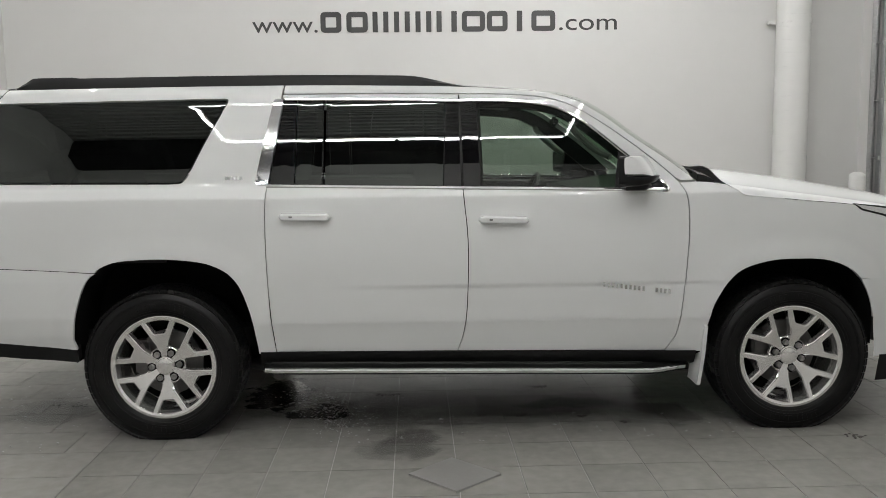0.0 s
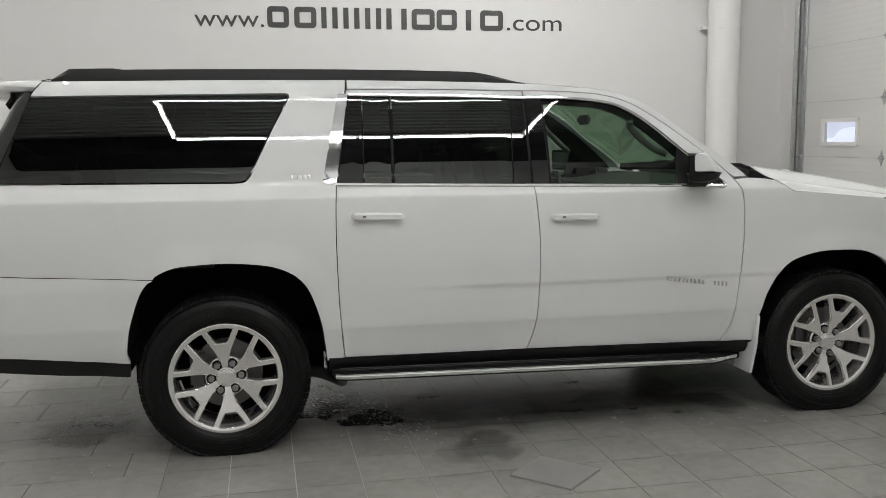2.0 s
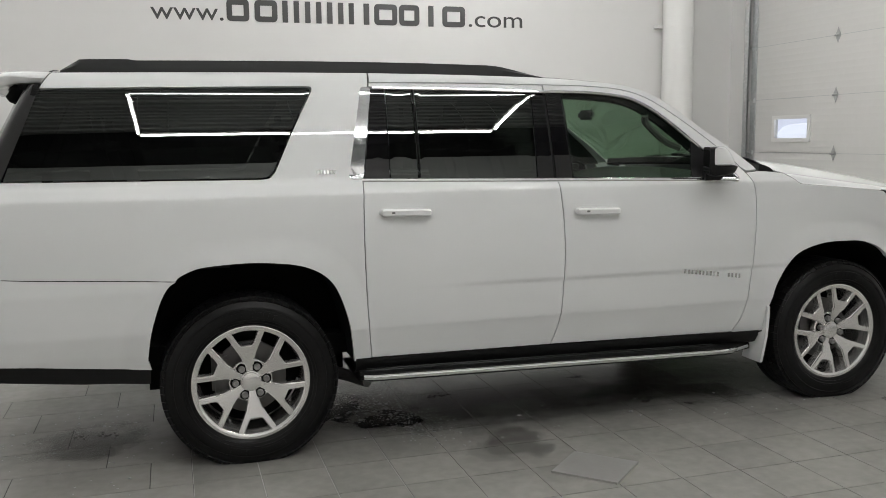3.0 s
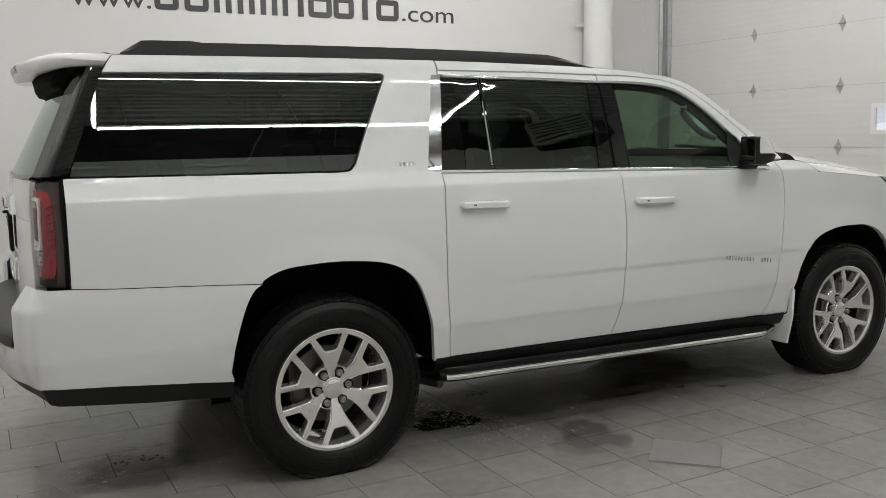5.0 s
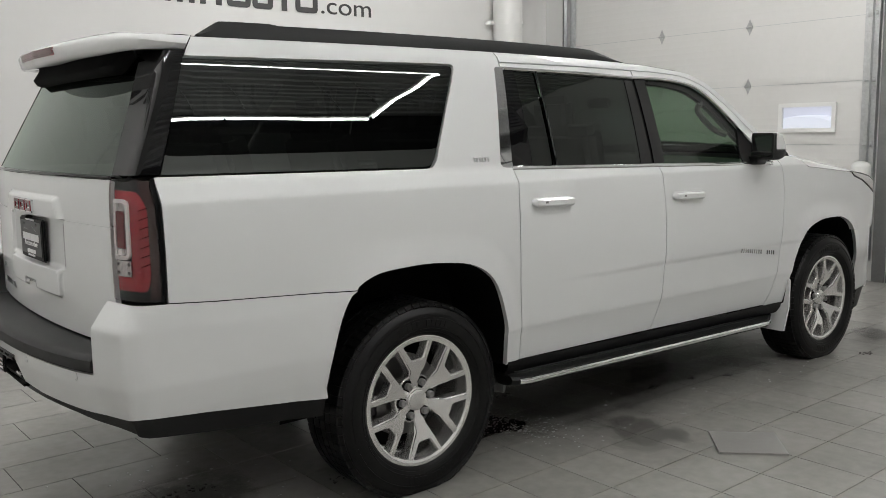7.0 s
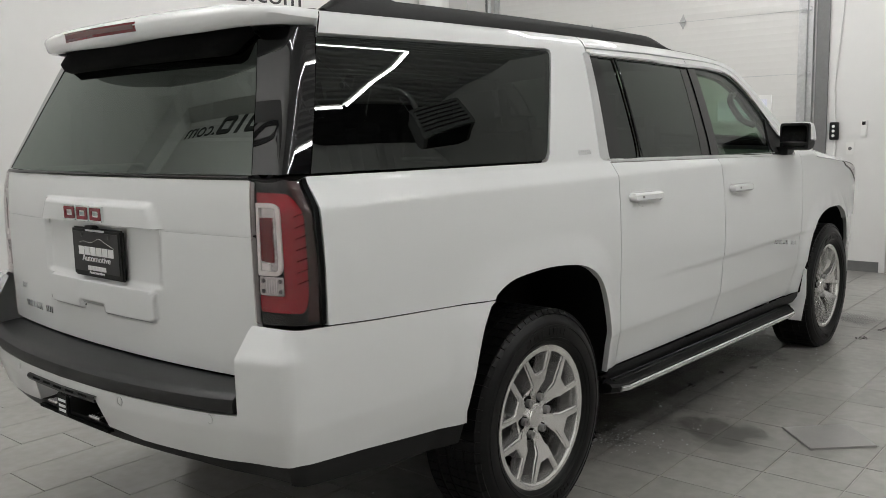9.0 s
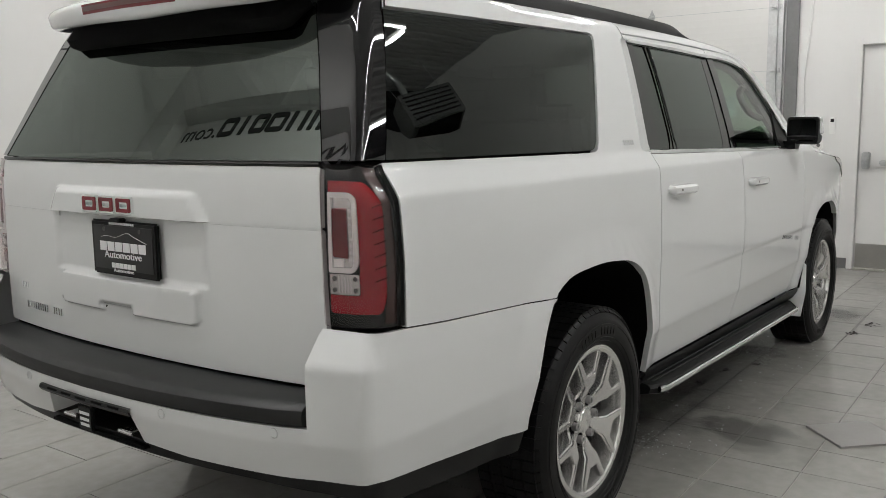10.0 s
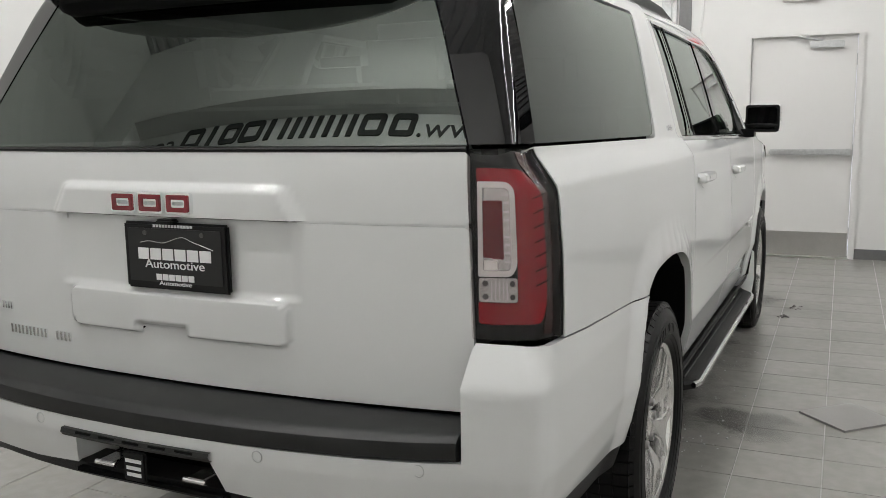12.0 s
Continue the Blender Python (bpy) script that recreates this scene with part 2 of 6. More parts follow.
def panel(bm, outline, fn, depth=0.018, grid=0.045, off=0.0, centre=(1.4, 0, 0.9), gap=0.0, lines=()):
    """A closed 2D outline laid on the surface fn(a, b), with its rim turned inwards by depth; lines: heights of creases that get vertex rows of their own."""
    lay = bm.verts.layers.float_vector.get("way") or bm.verts.layers.float_vector.new("way")
    skin = bm.faces.layers.int.get("skin") or bm.faces.layers.int.new("skin")
    from_poly = inset(outline, gap) if gap else list(outline)
    poly = []
    for i, b in enumerate(from_poly):
        a = np.array(from_poly[i-1]); v = np.array(b) - a
        L = np.linalg.norm(v)
        if L < 1e-5:
            continue
        k = max(1, int(math.ceil(L / (grid * 0.7))))
        poly += [tuple(a + v * (j + 1) / k) for j in range(k)]
    P = np.array(poly); Q = np.roll(P, -1, 0)
    (x0, z0), (x1, z1) = P.min(0), P.max(0)
    pts = [Vector(p) for p in poly]
    nb = len(pts)
    E = Q - P; EL = np.maximum((E * E).sum(1), 1e-12)
    heights = [gz for gz in np.arange(z0 + grid / 2, z1, grid) if all(abs(gz - q) > 0.35 * grid for q in lines)] + [q for q in lines if z0 < q < z1]
    for gx in np.arange(x0 + grid / 2, x1, grid):
        for gz in heights:
            cond = (P[:, 1] > gz) != (Q[:, 1] > gz)
            xx = P[:, 0] + (gz - P[:, 1]) * E[:, 0] / np.where(np.abs(E[:, 1]) < 1e-12, 1e-12, E[:, 1])
            if (np.count_nonzero(cond & (gx < xx)) & 1) == 0:
                continue
            t = np.clip(((gx - P[:, 0]) * E[:, 0] + (gz - P[:, 1]) * E[:, 1]) / EL, 0, 1)
            dd = (P[:, 0] + t * E[:, 0] - gx) ** 2 + (P[:, 1] + t * E[:, 1] - gz) ** 2
            if dd.min() > (0.4 * grid) ** 2:
                pts.append(Vector((gx, gz)))
    from mathutils import geometry
    vo, eo, fo = geometry.delaunay_2d_cdt(pts, [(i, (i + 1) % nb) for i in range(nb)], [], 1, 1e-6)[:3]
    c = Vector(centre); e = 2e-3
    place, normal = [], []
    for a, b in vo:
        p = Vector(fn(a, b))
        nn = (Vector(fn(a + e, b)) - Vector(fn(a - e, b))).cross(Vector(fn(a, b + e)) - Vector(fn(a, b - e))).normalized()
        if nn.dot(p - c) < 0:
            nn = -nn
        place.append(p + nn * off); normal.append(nn)
    vs = [bm.verts.new(p) for p in place]
    for v, nn in zip(vs, normal):
        v[lay] = nn
    faces = []
    for f in fo:
        fc = bm.faces.new([vs[i] for i in f]); fc.normal_update()
        if fc.normal.dot(normal[f[0]]) < 0:
            fc.normal_flip()
        fc.smooth = True; fc[skin] = 1; faces.append(fc)
    index = {v: i for i, v in enumerate(vs)}
    low = {}
    for fc in faces:
        for lo in fc.loops:
            if len(lo.edge.link_faces) == 1:
                for v in lo.edge.verts:
                    if v not in low:
                        low[v] = bm.verts.new(v.co - normal[index[v]] * depth)
    rims = [(lo.vert, lo.link_loop_next.vert) for fc in faces for lo in fc.loops if len(lo.edge.link_faces) == 1]
    for a, b in rims:
        bm.faces.new((b, a, low[a], low[b])).smooth = True
    return bm


def box(bm, c, size, m=None, bev=0.0):
    r = bmesh.ops.create_cube(bm, size=1.0, matrix=(m or Matrix()) @ Matrix.Translation(c) @ Matrix.Diagonal((*size, 1)))
    if bev:
        bmesh.ops.bevel(bm, geom=list({e for v in r["verts"] for e in v.link_edges}), offset=bev, segments=2, affect="EDGES")
    return bm


def cyl(bm, a, b, r, n=20, r2=None):
    a, b = Vector(a), Vector(b); d = b - a
    m = Matrix.Translation((a + b) / 2) @ d.to_track_quat("Z", "Y").to_matrix().to_4x4()
    bmesh.ops.create_cone(bm, cap_ends=True, segments=n, radius1=r, radius2=r if r2 is None else r2, depth=d.length, matrix=m)
    return bm


def tube(bm, pts, r, n=10, flat=(1, 1)):
    """A round or oval bar along a line of points."""
    p = [Vector(q) for q in pts]; rings = []
    for i, q in enumerate(p):
        t = (p[min(i + 1, len(p) - 1)] - p[max(i - 1, 0)]).normalized()
        up = Vector((0, 0, 1)) if abs(t.z) < 0.95 else Vector((1, 0, 0))
        s = t.cross(up).normalized(); w = s.cross(t)
        rings.append([bm.verts.new(q + s * math.cos(k * math.tau / n) * r * flat[0] + w * math.sin(k * math.tau / n) * r * flat[1]) for k in range(n)])
    for A, B in zip(rings, rings[1:]):
        for k in range(n):
            bm.faces.new((A[k], A[(k + 1) % n], B[(k + 1) % n], B[k])).smooth = True
    bm.faces.new(rings[0][::-1]); bm.faces.new(rings[-1])
    return bm


def loft(bm, rows, close=False):
    """A skin over rows of points."""
    vs = [[bm.verts.new(p) for p in r] for r in rows]
    for A, B in zip(vs, vs[1:]):
        n = len(A)
        for k in range(n if close else n - 1):
            bm.faces.new((A[k], A[(k + 1) % n], B[(k + 1) % n], B[k])).smooth = True
    return vs


def extrude_poly(bm, poly, fn, lo, hi, bev=0.0):
    """A prism over a closed 2D polygon; fn(a, b, h) places its points."""
    A = [bm.verts.new(fn(a, b, lo)) for a, b in poly]
    B = [bm.verts.new(fn(a, b, hi)) for a, b in poly]
    fs = [bm.faces.new(A[::-1]), bm.faces.new(B)]
    n = len(poly)
    for k in range(n):
        fs.append(bm.faces.new((A[k], A[(k + 1) % n], B[(k + 1) % n], B[k])))
    bmesh.ops.recalc_face_normals(bm, faces=fs)
    if bev:
        bmesh.ops.bevel(bm, geom=[e for e in fs[1].edges], offset=bev, segments=2, affect="EDGES")
    return bm


def mesh_of(name, bm, mat_, angle=32):
    me = bpy.data.meshes.new(name)
    bmesh.ops.remove_doubles(bm, verts=bm.verts, dist=1e-6)
    bm.normal_update()
    lay, skin = bm.verts.layers.float_vector.get("way"), bm.faces.layers.int.get("skin")
    ways = [tuple(lo.vert[lay]) if f[skin] else (0, 0, 0) for f in bm.faces for lo in f.loops] if lay else None
    bm.to_mesh(me); bm.free()
    me.materials.append(mat_)
    for p in me.polygons:
        p.use_smooth = True
    me.set_sharp_from_angle(angle=radians(angle))
    if ways:
        # the surface's own normals, so that reflections run clean over the panel
        for nm in ("way", "skin"):
            me.attributes.remove(me.attributes[nm])
        me.normals_split_custom_set(ways)
    return me


def part(name, bm, mat_, parent, label="", angle=32):
    ob = new(name, mesh_of(name, bm, mat_, angle))
    ob.parent = parent
    return tagged(ob, label)


def thing(name, bm, mat_, label, category, m=None, group="", kind="", angle=32):
    ob = new(name, mesh_of(name, bm, mat_, angle))
    ob.matrix_basis = m or Matrix()
    return tagged(ob, label, category, group, kind)


def holder(name, label, category, m=None, group="", kind=""):
    ob = new(name)
    ob.empty_display_size = 0.1
    ob.matrix_basis = m or Matrix()
    return tagged(ob, label, category, group, kind)


def B():
    return bmesh.new()

# ---- the room ----
BACK, RIGHT, NEAR, LEFT, TOP = 4.43, 6.42, -6.55, -3.1, 5.25
GD = (0.16, 3.98, 4.1)          # sectional door: from y, to y, height
PD = (-1.625, -0.57, 2.186)     # the man door's frame: from y, to y, height


def wall(name, x0, y0, x1, y1, z0, z1, label):
    thing(name, box(B(), ((x0 + x1) / 2, (y0 + y1) / 2, (z0 + z1) / 2), (x1 - x0, y1 - y0, z1 - z0)), WALL, label, "wall", kind="structure")


wall("wall_back", LEFT - 0.2, BACK, RIGHT + 0.2, BACK + 0.2, 0, TOP, "smooth off-white painted showroom wall with dark lettering")
wall("wall_near", LEFT - 0.2, NEAR - 0.2, RIGHT + 0.2, NEAR, 0, TOP, "plain off-white painted wall")
bm = B()
for y0, y1, z0, z1, d in ((NEAR, -0.9, 0, TOP, 0), (3.80, BACK, 0, TOP, 0), (-0.9, 3.80, 0, 3.2, 0), (-0.9, 3.80, 4.22, TOP, 0), (-0.9, 3.80, 3.2, 4.22, 0.2)):
    box(bm, (LEFT - 0.3 - d / 2, (y0 + y1) / 2, (z0 + z1) / 2), (0.6 - d, y1 - y0, z1 - z0))
thing("wall_left", bm, WALL, "off-white painted wall with a shallow lettered recess", "wall", kind="structure")
bm = B()
for y0, y1, z0, z1 in ((GD[1], BACK, 0, TOP), (GD[0], GD[1], GD[2], TOP), (PD[1] - 0.03, GD[0], 0, TOP), (PD[0] + 0.03, PD[1] - 0.03, PD[2] - 0.03, TOP), (NEAR, PD[0] + 0.03, 0, TOP)):
    box(bm, (RIGHT + 0.1, (y0 + y1) / 2, (z0 + z1) / 2), (0.2, y1 - y0, z1 - z0))
thing("wall_right", bm, WALL, "off-white painted wall with a sectional door and an exit door", "wall", kind="structure")

# corrugated ceiling deck
bm = B()
rows = []
k = 0
y = NEAR - 0.1
while y < BACK + 0.1:
    z = TOP + (0.0 if k % 4 in (0, 1) else 0.045)
    rows.append([(LEFT - 0.1, y, z), (RIGHT + 0.1, y, z)])
    y += (0.07, 0.02, 0.07, 0.02)[k % 4]; k += 1
vs = loft(bm, rows)
for f in bm.faces:
    f.smooth = False
thing("ceiling", bm, CEIL, "pale ribbed metal deck ceiling", "ceiling", kind="structure", angle=5)

# dark strip added where the deck meets the near wall, in place of shade
thing("header_beam", box(B(), ((LEFT + RIGHT) / 2, NEAR + 0.30, TOP - 0.05), (RIGHT - LEFT - 0.02, 0.58, 0.09), bev=0.008), DARK_BAND, "dark strip added under the ceiling for its unlit edge", "beam", kind="structure")

# floor slab under the tiles
thing("floor", box(B(), ((LEFT + RIGHT) / 2, (NEAR + BACK) / 2, -0.06), (RIGHT - LEFT + 0.6, BACK - NEAR + 0.6, 0.112)), GROUT, "grey porcelain tile floor with narrow joints, wet and dirty under the vehicle", "floor", kind="structure")

# LED strips hung under the deck: one real rectangle, three added unseen as fill
def led(name, a, b):
    a, b = Vector(a), Vector(b)
    h = holder(name, "slim white LED strip hung under the ceiling, partly added fill light", "ceiling light", Matrix.Translation((a + b) / 2), "LED strip lights")
    d = (b - a) / 2
    part("tube", tube(B(), [-d, d], 0.014, 10), LED_TUBE, h, "glowing white tube")
    part("channel", box(B(), (0, 0, 0.035), (abs(d.x) * 2 + 0.05, abs(d.y) * 2 + 0.05, 0.03), bev=0.004), PLASTIC_WHITE, h)
    for s in (-0.7, 0.7):
        part("hanger", cyl(B(), d * s + Vector((0, 0, 0.06)), d * s + Vector((0, 0, TOP - a.z)), 0.006, 6), STEEL, h)
LZ = 4.15
# first rectangle mirrors in the windows; the rest are added fill lamps
for LX0, LX1, LY0, LY1 in ((-0.70, 2.85, -4.55, -2.98), (1.6, 4.0, 1.0, 2.1), (-2.15, -1.25, -0.8, 1.7), (3.5, 4.9, -0.85, 0.30)):
    for yy in (LY0, LY1):
        led("led_and_fill_strip", (LX0, yy, LZ), ((LX0 + LX1) / 2 - 0.02, yy, LZ)); led("led_and_fill_strip", ((LX0 + LX1) / 2 + 0.02, yy, LZ), (LX1, yy, LZ))
    for xx in (LX0 - 0.03, LX1 + 0.03):
        led("led_and_fill_strip", (xx, LY0 + 0.06, LZ), (xx, LY1 - 0.06, LZ))

# wall lettering
def text_mesh(body, size, thick):
    cu = bpy.data.curves.new("text", "FONT"); cu.body = body; cu.size = size; cu.extrude = thick
    ob = new("text", cu)
    dg = bpy.context.evaluated_depsgraph_get()
    me = bpy.data.meshes.new_from_object(ob.evaluated_get(dg))
    bpy.data.objects.remove(ob)
    return me


def letters_on_wall(body, x0, x1, z, height, m, parent, thick=0.004):
    me = text_mesh(body, 1.0, 0.004)
    co = np.array([v.co for v in me.vertices]); lo, hi = co.min(0), co.max(0)
    sx, sz = (x1 - x0) / (hi[0] - lo[0]), height / (hi[1] - lo[1])
    me.transform(m @ Matrix.Translation((x0, 0, z)) @ pose(0, 0, 0, 90) @ Matrix.Diagonal((sx, sz, 1, 1)) @ Matrix.Translation((-lo[0], -lo[1], 0)))
    me.materials.append(SIGN_DARK)
    ob = new("lettering", me); ob.parent = parent
    return ob


def ring_block(bm, x0, x1, z0, z1, w, m, t=0.008, r=0.05):
    """A hollow rounded block."""
    o = rounded([(x0, z0), (x1, z0), (x1, z1), (x0, z1)], r); i = rounded([(x0 + w, z0 + w), (x1 - w, z0 + w), (x1 - w, z1 - w), (x0 + w, z1 - w)], max(r - w, 0.004))
    f = lambda p, h: m @ Vector((p[0], -h, p[1]))
    n = len(o)
    A, Bv, C, D = ([bm.verts.new(f(p, h)) for p in q] for q, h in ((o, 0), (o, t), (i, t), (i, 0)))
    for k in range(n):
        j = (k + 1) % n
        for u, v in ((A, Bv), (Bv, C), (C, D)):
            bm.faces.new((u[k], u[j], v[j], v[k]))


def bar_block(bm, x0, x1, z0, z1, m, t=0.008):
    box(bm, ((x0 + x1) / 2, -t / 2, (z0 + z1) / 2), (x1 - x0, t, z1 - z0), m)


def wall_sign(m):
    """A line of dark characters: the address's plain ends are lettered, the name is a row of plain blocks."""
    h = holder("wall_sign", "line of dark grey vinyl characters on the white wall", "sign", m)
    letters_on_wall("www.", -0.40, 0.315, 2.752, 0.118, Matrix(), h)
    letters_on_wall(".com", 2.985, 3.63, 2.757, 0.122, Matrix(), h)
    K, X0 = 0.002788, -0.405 - 60 * 0.002788
    z0, z1 = 2.75, 2.972
    for a, b, kind in ((330, 412, "r"), (432, 516, "r"), (535, 640, "m"), (662, 767, "m"), (788, 808, "i"), (820, 895, "t"), (888, 980, "r"), (988, 1070, "r"), (1080, 1155, "t"), (1165, 1260, "r")):
        x0, x1 = X0 + a * K, X0 + b * K
        bm = B(); w = 0.056
        if kind == "r":
            ring_block(bm, x0, x1, z0, z1, w, Matrix())
        elif kind == "i":
            bar_block(bm, x0, x1, z0, z1, Matrix())
        elif kind == "t":
            xm = (x0 + x1) / 2; bar_block(bm, xm - 0.03, xm + 0.03, z0, z1, Matrix())
        else:
            for xm in (x0 + w / 2, (x0 + x1) / 2, x1 - w / 2):
                bar_block(bm, xm - w / 2, xm + w / 2, z0, z1, Matrix())
        part("block", bm, SIGN_DARK, h)
    return h


wall_sign(Matrix.Translation((0, BACK - 0.002, 0)))
# the same sign on the wall behind the vehicle, in a shallow recess
wall_sign(Matrix.Translation((LEFT - 0.198, 0.08, 1.24)) @ pose(0, 0, 0, 0, 0, 90))

# pipe column by the back wall
h = holder("pipe_column", "white painted steel pipe running up the wall with a bracket", "pipe", Matrix.Translation((5.537, BACK - 0.20, 0)))
part("pipe", cyl(B(), (0, 0, 0), (0, 0, TOP), 0.178, 48), PLASTIC_WHITE, h)
part("clamp", cyl(B(), (0, 0, 2.785), (0, 0, 2.825), 0.184, 48), PLASTIC_WHITE, h)
part("bracket", box(B(), (-0.195, 0.1, 2.805), (0.09, 0.1, 0.035), bev=0.004), PLASTIC_WHITE, h)

for k, z in enumerate(np.arange(0.22, TOP - 0.1, 0.148)):
    bm = B(); tube(bm, [(0.1782 * math.cos(a), 0.1782 * math.sin(a), z + 0.02 * math.sin(a + 0.7 * k)) for a in np.linspace(0, math.tau, 33)], 0.0016, 5)
    part("jacket_seam", bm, PLASTIC_WHITE, h)

# sectional door
def sectional_door():
    y0, y1, z1 = GD
    h = holder("sectional_door", "white ribbed steel sectional garage door, closed, with small windows", "garage door", Matrix.Translation((RIGHT - 0.012, 0, 0)), kind="structure")
    H = 0.6135; z = 0.03
    seams = []
    for i in range(7):
        zt = min(z + H + (0.055 if i == 0 else 0.0), z1 + 0.1)
        win = [(3.545, 2.955), (1.080, 0.515)] if i == 2 else []
        bm = B()
        prof = []
        n = 9
        for k in range(n + 1):
            zz = z + 0.003 + (zt - z - 0.006) * k / n
            prof += [(zz - 0.012, 0.0), (zz, -0.0007), (zz + 0.012, 0.0)] if 0 < k < n else [(zz, 0.0)]
        ys = [y0 - 0.03] + sorted(v for w in win for v in w) + [y1 + 0.03]
        for a, b in zip(ys, ys[1:]):
            if any(abs(a - w[1]) < 1e-6 and abs(b - w[0]) < 1e-6 for w in win):
                for s in ((z + 0.006, 1.455), (1.715, zt - 0.006)):
                    box(bm, (0.02, (a + b) / 2, sum(s) / 2), (0.04, b - a, s[1] - s[0]))
                continue
            loft(bm, [[(d, a, zz) for zz, d in prof], [(d, b, zz) for zz, d in prof]])
            box(bm, (0.03, (a + b) / 2, (z + zt) / 2), (0.03, b - a, zt - z - 0.012))
        for f in bm.faces:
            f.smooth = False
        bmesh.ops.recalc_face_normals(bm, faces=bm.faces)
        sec = part("panel", bm, SECTION, h, angle=5)
        for w in win:
            bm = B(); 
            m = Matrix.Translation((-0.002, 0, 0)) @ pose(0, 0, 0, 0, 0, -90)
            ring_block(bm, -w[0] - 0.02, -w[1] + 0.02, 1.437, 1.733, 0.042, m, 0.022, 0.015)
            fr = part("window_frame", bm, PLASTIC_WHITE, sec)
            part("pane", box(B(), (0.012, sum(w) / 2, 1.585), (0.006, w[0] - w[1], 0.26)), CLEAR_LENS, sec).visible_shadow = False
        z = zt; seams.append(z)
    for zs in seams[:-1]:
        # backing strip added to stop outside light showing through the seams
        part("seam_seal", box(B(), (0.028, (y0 + y1) / 2, zs), (0.024, y1 - y0 + 0.04, 0.026)), STEEL, h)
        for yh in (1.468, 2.583):
            bm = B()
            poly = [(0, -0.085), (0.012, -0.055), (0.034, -0.014), (0.034, 0.014), (0.012, 0.055), (0, 0.085), (-0.012, 0.055), (-0.034, 0.014), (-0.034, -0.014), (-0.012, -0.055)]
            extrude_poly(bm, poly, lambda a, b, t: Vector((-t, yh + a, zs + b)), 0.0, 0.005, 0.0015)
            cyl(bm, (-0.01, yh - 0.035, zs), (-0.01, yh + 0.035, zs), 0.011, 10)
            part("hinge", bm, HINGE, h)
            part("hinge_pin", box(B(), (-0.008, yh, zs), (0.012, 0.030, 0.012)), BASE, h)
    for ye, s in ((y0, 1), (y1, -1)):
        part("end_stile", box(B(), (-0.01, ye + s * 0.045, z1 / 2), (0.012, 0.09, z1)), STEEL, h)
        bm = B()
        box(bm, (-0.06, ye - s * 0.04, z1 / 2 + 0.2), (0.004, 0.05, z1)); box(bm, (-0.035, ye - s * 0.064, z1 / 2 + 0.2), (0.05, 0.004, z1)); box(bm, (-0.085, ye - s * 0.018, z1 / 2 + 0.2), (0.05, 0.004, z1))
        part("track", bm, STEEL, h)
        for zs in seams[:-1]:
            bm = B()
            cyl(bm, (-0.05, ye + s * 0.05, zs), (-0.05, ye - s * 0.04, zs), 0.008, 10); cyl(bm, (-0.05, ye - s * 0.03, zs), (-0.05, ye - s * 0.05, zs), 0.026, 14)
            box(bm, (-0.02, ye + s * 0.045, zs), (0.03, 0.07, 0.05), bev=0.004)
            part("roller", bm, STEEL, h)
    # dark jamb beside the track
    part("jamb", box(B(), (-0.012, y0 - 0.145, 2.3), (0.02, 0.12, 4.6)), DARK_STEEL, h)
    part("jamb", box(B(), (-0.012, y1 + 0.10, 2.3), (0.02, 0.05, 4.6)), DARK_STEEL, h)


sectional_door()
thing("backdrop", box(B(), (RIGHT + 1.5, 8, 1.5), (0.05, 28, 4)), SNOW, "pale snowy daylight outside the door windows", "backdrop", kind="structure")

rnd = random.Random(3)
bm = B(); rows = []
for y in np.arange(-4.0, 20.0, 0.12):
    top = 1.50 + 0.10 * math.sin(y * 1.7) + 0.07 * math.sin(y * 4.3 + 1) + rnd.uniform(-0.03, 0.03)
    rows.append([(RIGHT + 0.95, y, 0.0), (RIGHT + 1.05, y, top - 0.12), (RIGHT + 1.15, y, top), (RIGHT + 1.4, y, top + 0.02)])
loft(bm, rows)
thing("snow_bank", bm, SNOW_BANK, "bank of white snow outside the door windows", "snow", kind="structure")

